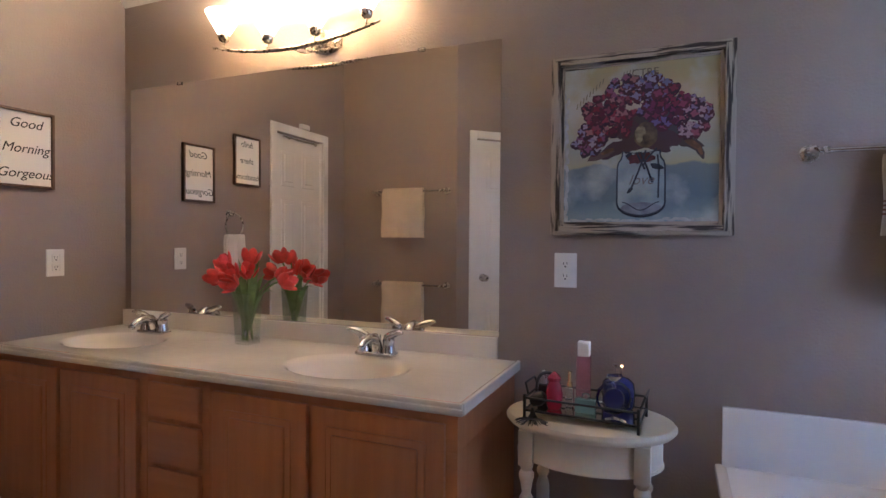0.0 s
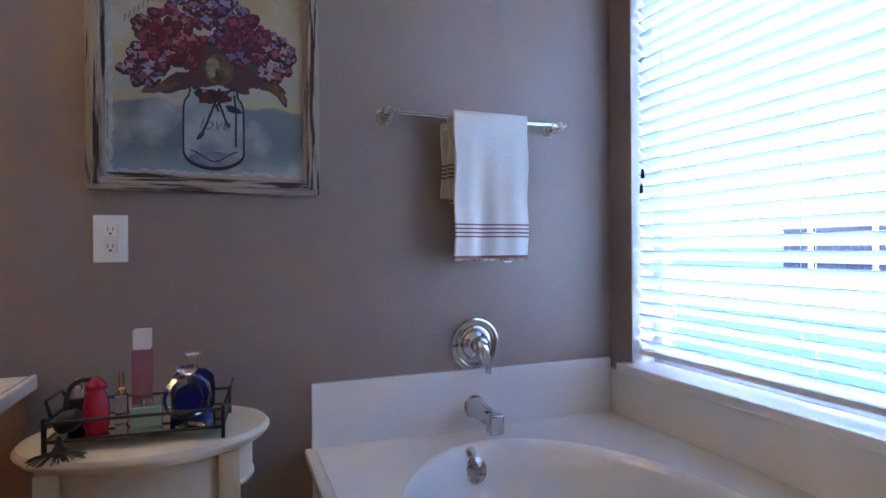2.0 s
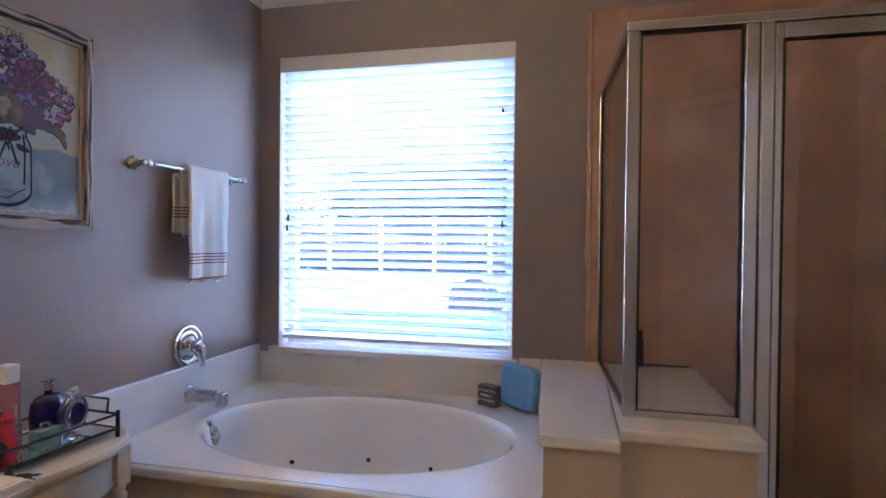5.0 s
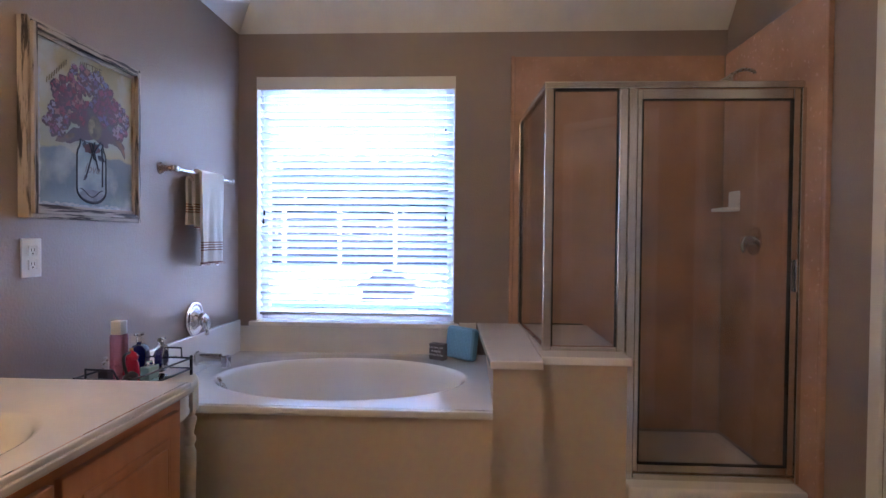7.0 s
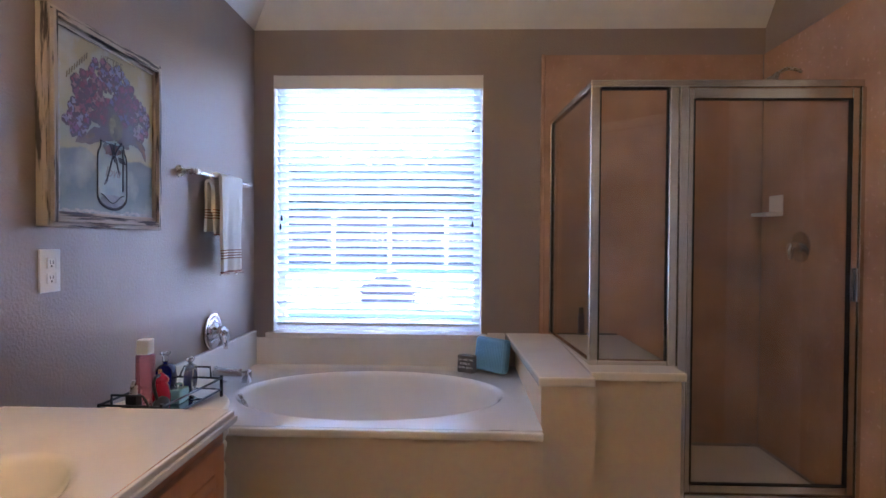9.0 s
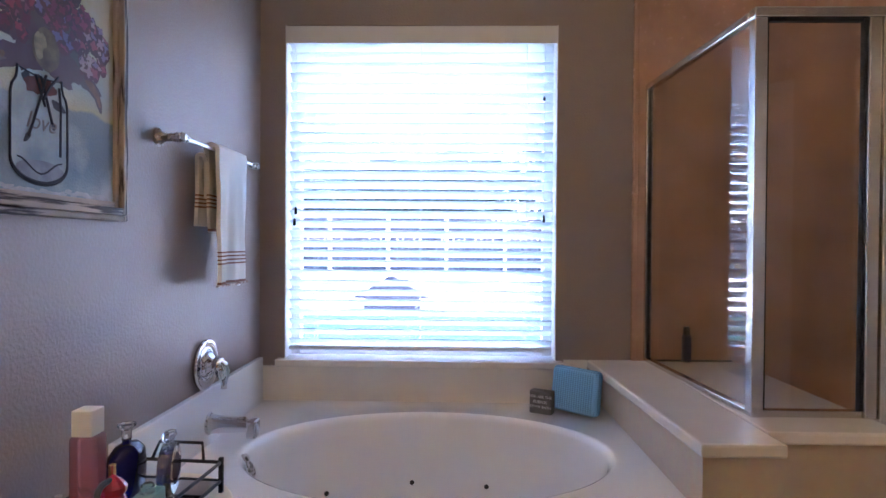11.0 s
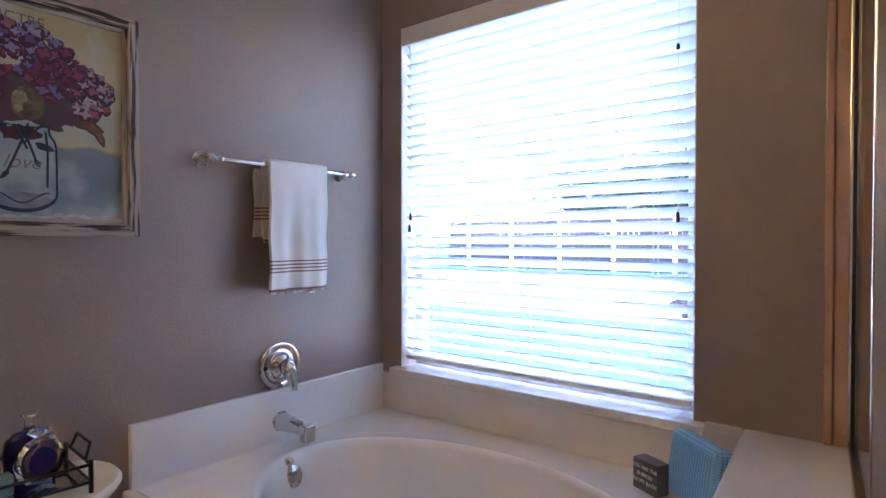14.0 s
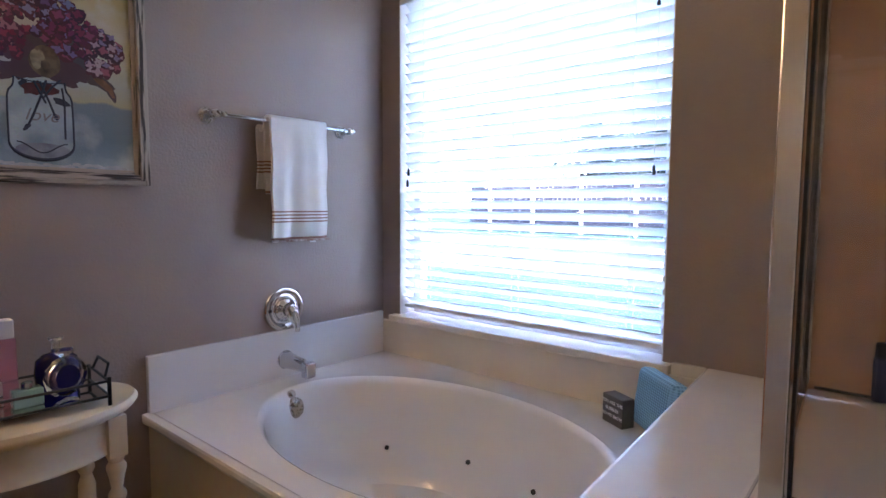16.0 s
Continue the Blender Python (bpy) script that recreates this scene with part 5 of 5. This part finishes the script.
part("stopper", lathe([(0.005, 0.03), (0.006, 0.10), (0.022, 0.112), (0.018, 0.122), (0, 0.124)], (-0.025, 1.775, B0), 8, sy=0.5), CLEAR, t3)
t4 = thing("perfume_bottle", (-0.20, 1.775, B0), "red gourd-shaped perfume bottle with a black atomiser", "bottle", "perfume bottles")
part("bottle_body", lathe([(0.020, 0), (0.024, 0.01), (0.026, 0.045), (0.020, 0.075), (0.014, 0.085)], (-0.20, 1.775, B0), 24), REDG, t4, "", True)
part("collar", lathe([(0.02, 0.085), (0.021, 0.095), (0.013, 0.105), (0.004, 0.112), (0, 0.114)], (-0.20, 1.775, B0), 12), REDG, t4, "red ruffled collar")
part("atomiser_bulb", lathe([(0, -0.03), (0.016, -0.022), (0.023, 0), (0.016, 0.022), (0, 0.03)], (-0.245, 1.752, B0 + 0.030), 20, pose(0, 0, 0, 0, 60, 0)), BLACK, t4, "black cord-wrapped bulb", True)
part("atomiser_tube", tube(arc((-0.20, 1.775, B0 + 0.105), (-0.26, 1.78, B0 + 0.12), (-0.25, 1.757, B0 + 0.045)), 0.005, 8), BLACK, t4, "", True)
t5 = thing("perfume_bottle", (-0.158, 1.80, B0), "slim clear spray vial with a gold cap", "bottle", "perfume bottles")
part("bottle_body", box(-0.170, -0.146, 1.79, 1.814, B0, B0 + 0.065, 0.004, seg=3), CLEAR, t5, "", True)
part("cap", lathe([(0.009, 0.066), (0.009, 0.078), (0.006, 0.08), (0.006, 0.112), (0, 0.113)], (-0.158, 1.802, B0), 14), GOLD, t5, "", True)
t6 = thing("perfume_bottle", (-0.10, 1.775, B0), "low mint green square perfume bottle", "bottle", "perfume bottles")
part("bottle_body", box(-0.135, -0.075, 1.755, 1.79, B0, B0 + 0.042, 0.004, seg=3), MINT, t6, "", True)
part("cap", lathe([(0.012, 0.042), (0.012, 0.055), (0.009, 0.058), (0, 0.058)], (-0.105, 1.772, B0), 14), CLEAR, t6, "", True)
t7 = thing("perfume_bottle", (-0.245, 1.83, B0), "small black bottle with a metal cap", "bottle", "perfume bottles")
part("bottle_body", box(-0.262, -0.228, 1.815, 1.845, B0, B0 + 0.06, 0.005, seg=3), BLACK, t7)
part("cap", lathe([(0.010, 0.06), (0.010, 0.085), (0.005, 0.088), (0.005, 0.1), (0, 0.1)], (-0.245, 1.83, B0), 14), NICKEL, t7, "", True)
ts = thing("tassel", (-0.245, 1.70, TZ), "black cord tassel spread on the table", "tassel")
tr = random.Random(6)
kn = lathe([(0, 0), (0.012, 0.003), (0.014, 0.012), (0.008, 0.022), (0.004, 0.04), (0, 0.042)], (-0.25, 1.705, TZ), 14)
part("knot", kn, BLACK, ts, "", True)
st = bmesh.new()
for i in range(34):
    a = math.radians(tr.uniform(185, 365))
    L = tr.uniform(0.03, 0.06)
    tube(arc((-0.25, 1.705, TZ + 0.012), (-0.25 + 0.5 * L * math.cos(a), 1.705 + 0.5 * L * math.sin(a), TZ + 0.012), (-0.25 + L * math.cos(a), 1.705 + L * math.sin(a), TZ + 0.0025), 4), 0.0014, 4, st)
part("strands", st, BLACK, ts)

# ---- outside ----
GRASS = mat("lawn_grass", (0.016, 0.042, 0.030), 0.9, vary=0.2, scale=3, bump=1.0, bump_scale=70)
CONC = mat("pale_concrete", (0.58, 0.55, 0.50), 0.8, vary=0.08, scale=2)
# Shade is put into this very dark board colour; the shed shares it.
FENCE = mat("shade_dark_wood", (0.035, 0.035, 0.042), 0.8, vary=0.2, scale=8)
LEAFM = mat("tree_leaf", (0.028, 0.045, 0.034), 0.6, vary=0.25, scale=6)
BARK = mat("tree_bark", (0.10, 0.075, 0.055), 0.9, vary=0.2, scale=14, bump=0.8, bump_scale=40)
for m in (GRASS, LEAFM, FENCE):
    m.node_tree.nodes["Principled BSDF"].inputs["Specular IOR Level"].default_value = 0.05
gd = bmesh.new()
bmesh.ops.create_grid(gd, x_segments=2, y_segments=2, size=600)
bmesh.ops.translate(gd, vec=(0, 0, -0.2), verts=gd.verts)
tagged(part("ground", gd, GRASS), "green lawn outside the window", "ground", "", "structure")
tagged(part("pavement", box(9.6, 22, -14, 26, -0.22, -0.17, 0.01), CONC), "sunlit pale concrete patio", "pavement", "", "structure")
fence = thing("fence", (24.6, 3.0, -0.2), "tall weathered grey board fence, boards coloured dark to look shaded", "fence")
for i in range(120):
    y = -12 + i * 0.26
    h = 2.35 + 0.05 * math.sin(i * 2.3)
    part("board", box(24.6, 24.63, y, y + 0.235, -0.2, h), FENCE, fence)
for i in range(12):
    y = -12 + i * 2.7
    part("post", box(24.42, 24.55, y, y + 0.13, -0.2, 2.45, 0.004), CONC, fence)
for z in (0.3, 1.75):
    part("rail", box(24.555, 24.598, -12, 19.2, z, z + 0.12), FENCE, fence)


def tree(x, y, h, r, seed):
    """A tapered trunk with limbs and a loose crown of small leaf clumps."""
    rn = random.Random(seed)
    t = thing("tree", (x, y, -0.2), "leafy green garden tree behind the fence", "tree", "garden trees")
    tb = tube([(x, y, -0.2), (x + 0.05, y, h * 0.3), (x - 0.04, y + 0.06, h * 0.7)], [0.16, 0.12, 0.06], 9)
    for k in range(6):
        a = k * 1.05 + rn.random()
        tube(arc((x, y, h * (0.3 + 0.05 * k)), (x + 0.4 * r * math.cos(a), y + 0.4 * r * math.sin(a), h * (0.42 + 0.05 * k)), (x + 0.8 * r * math.cos(a), y + 0.8 * r * math.sin(a), h * (0.55 + 0.05 * k)), 5), [0.05, 0.045, 0.04, 0.03, 0.02, 0.01], 6, tb)
    part("trunk", tb, BARK, t, "", True)
    verts, faces = [], []
    for i in range(2600):
        a, u, k = rn.uniform(0, 6.283), rn.uniform(-1, 1), rn.random() ** 0.4
        lump = 1 + 0.28 * math.sin(3 * a + seed) * math.cos(2.5 * u + seed)
        c = Vector((x + r * lump * k * math.sqrt(1 - u * u) * math.cos(a), y + r * lump * k * math.sqrt(1 - u * u) * math.sin(a), h * 0.68 + 0.42 * h * k * u * lump))
        s = rn.uniform(0.13, 0.30)
        d1 = Vector((rn.uniform(-1, 1), rn.uniform(-1, 1), rn.uniform(-1, 1))).normalized()
        d2 = d1.orthogonal().normalized()
        n0 = len(verts)
        verts += [c - d1 * s, c - d2 * s * 0.5, c + d1 * s, c + d2 * s * 0.5]
        faces.append((n0, n0 + 1, n0 + 2, n0 + 3))
    me = bpy.data.meshes.new("crown")
    me.from_pydata(verts, [], faces)
    me.materials.append(LEAFM)
    cr = new("crown", me)
    cr.parent = t
    cr.matrix_parent_inverse = Matrix.Translation((-x, -y, 0.2))


for x, y, h, r, sd in ((28.0, 4.6, 5.6, 2.6, 1), (29.5, 0.2, 6.2, 2.8, 2), (27.5, 9.0, 5.4, 2.5, 3), (31.0, -5.0, 7.0, 3.2, 4), (30.0, 13.6, 6.2, 2.9, 5), (27.2, 6.8, 5.0, 2.2, 6), (27.6, 2.4, 5.2, 2.3, 7)):
    tree(x, y, h, r, sd)
shed = thing("garden_shed", (10.6, 2.5, -0.2), "low grey shed with a pitched roof beside the lawn", "shed")
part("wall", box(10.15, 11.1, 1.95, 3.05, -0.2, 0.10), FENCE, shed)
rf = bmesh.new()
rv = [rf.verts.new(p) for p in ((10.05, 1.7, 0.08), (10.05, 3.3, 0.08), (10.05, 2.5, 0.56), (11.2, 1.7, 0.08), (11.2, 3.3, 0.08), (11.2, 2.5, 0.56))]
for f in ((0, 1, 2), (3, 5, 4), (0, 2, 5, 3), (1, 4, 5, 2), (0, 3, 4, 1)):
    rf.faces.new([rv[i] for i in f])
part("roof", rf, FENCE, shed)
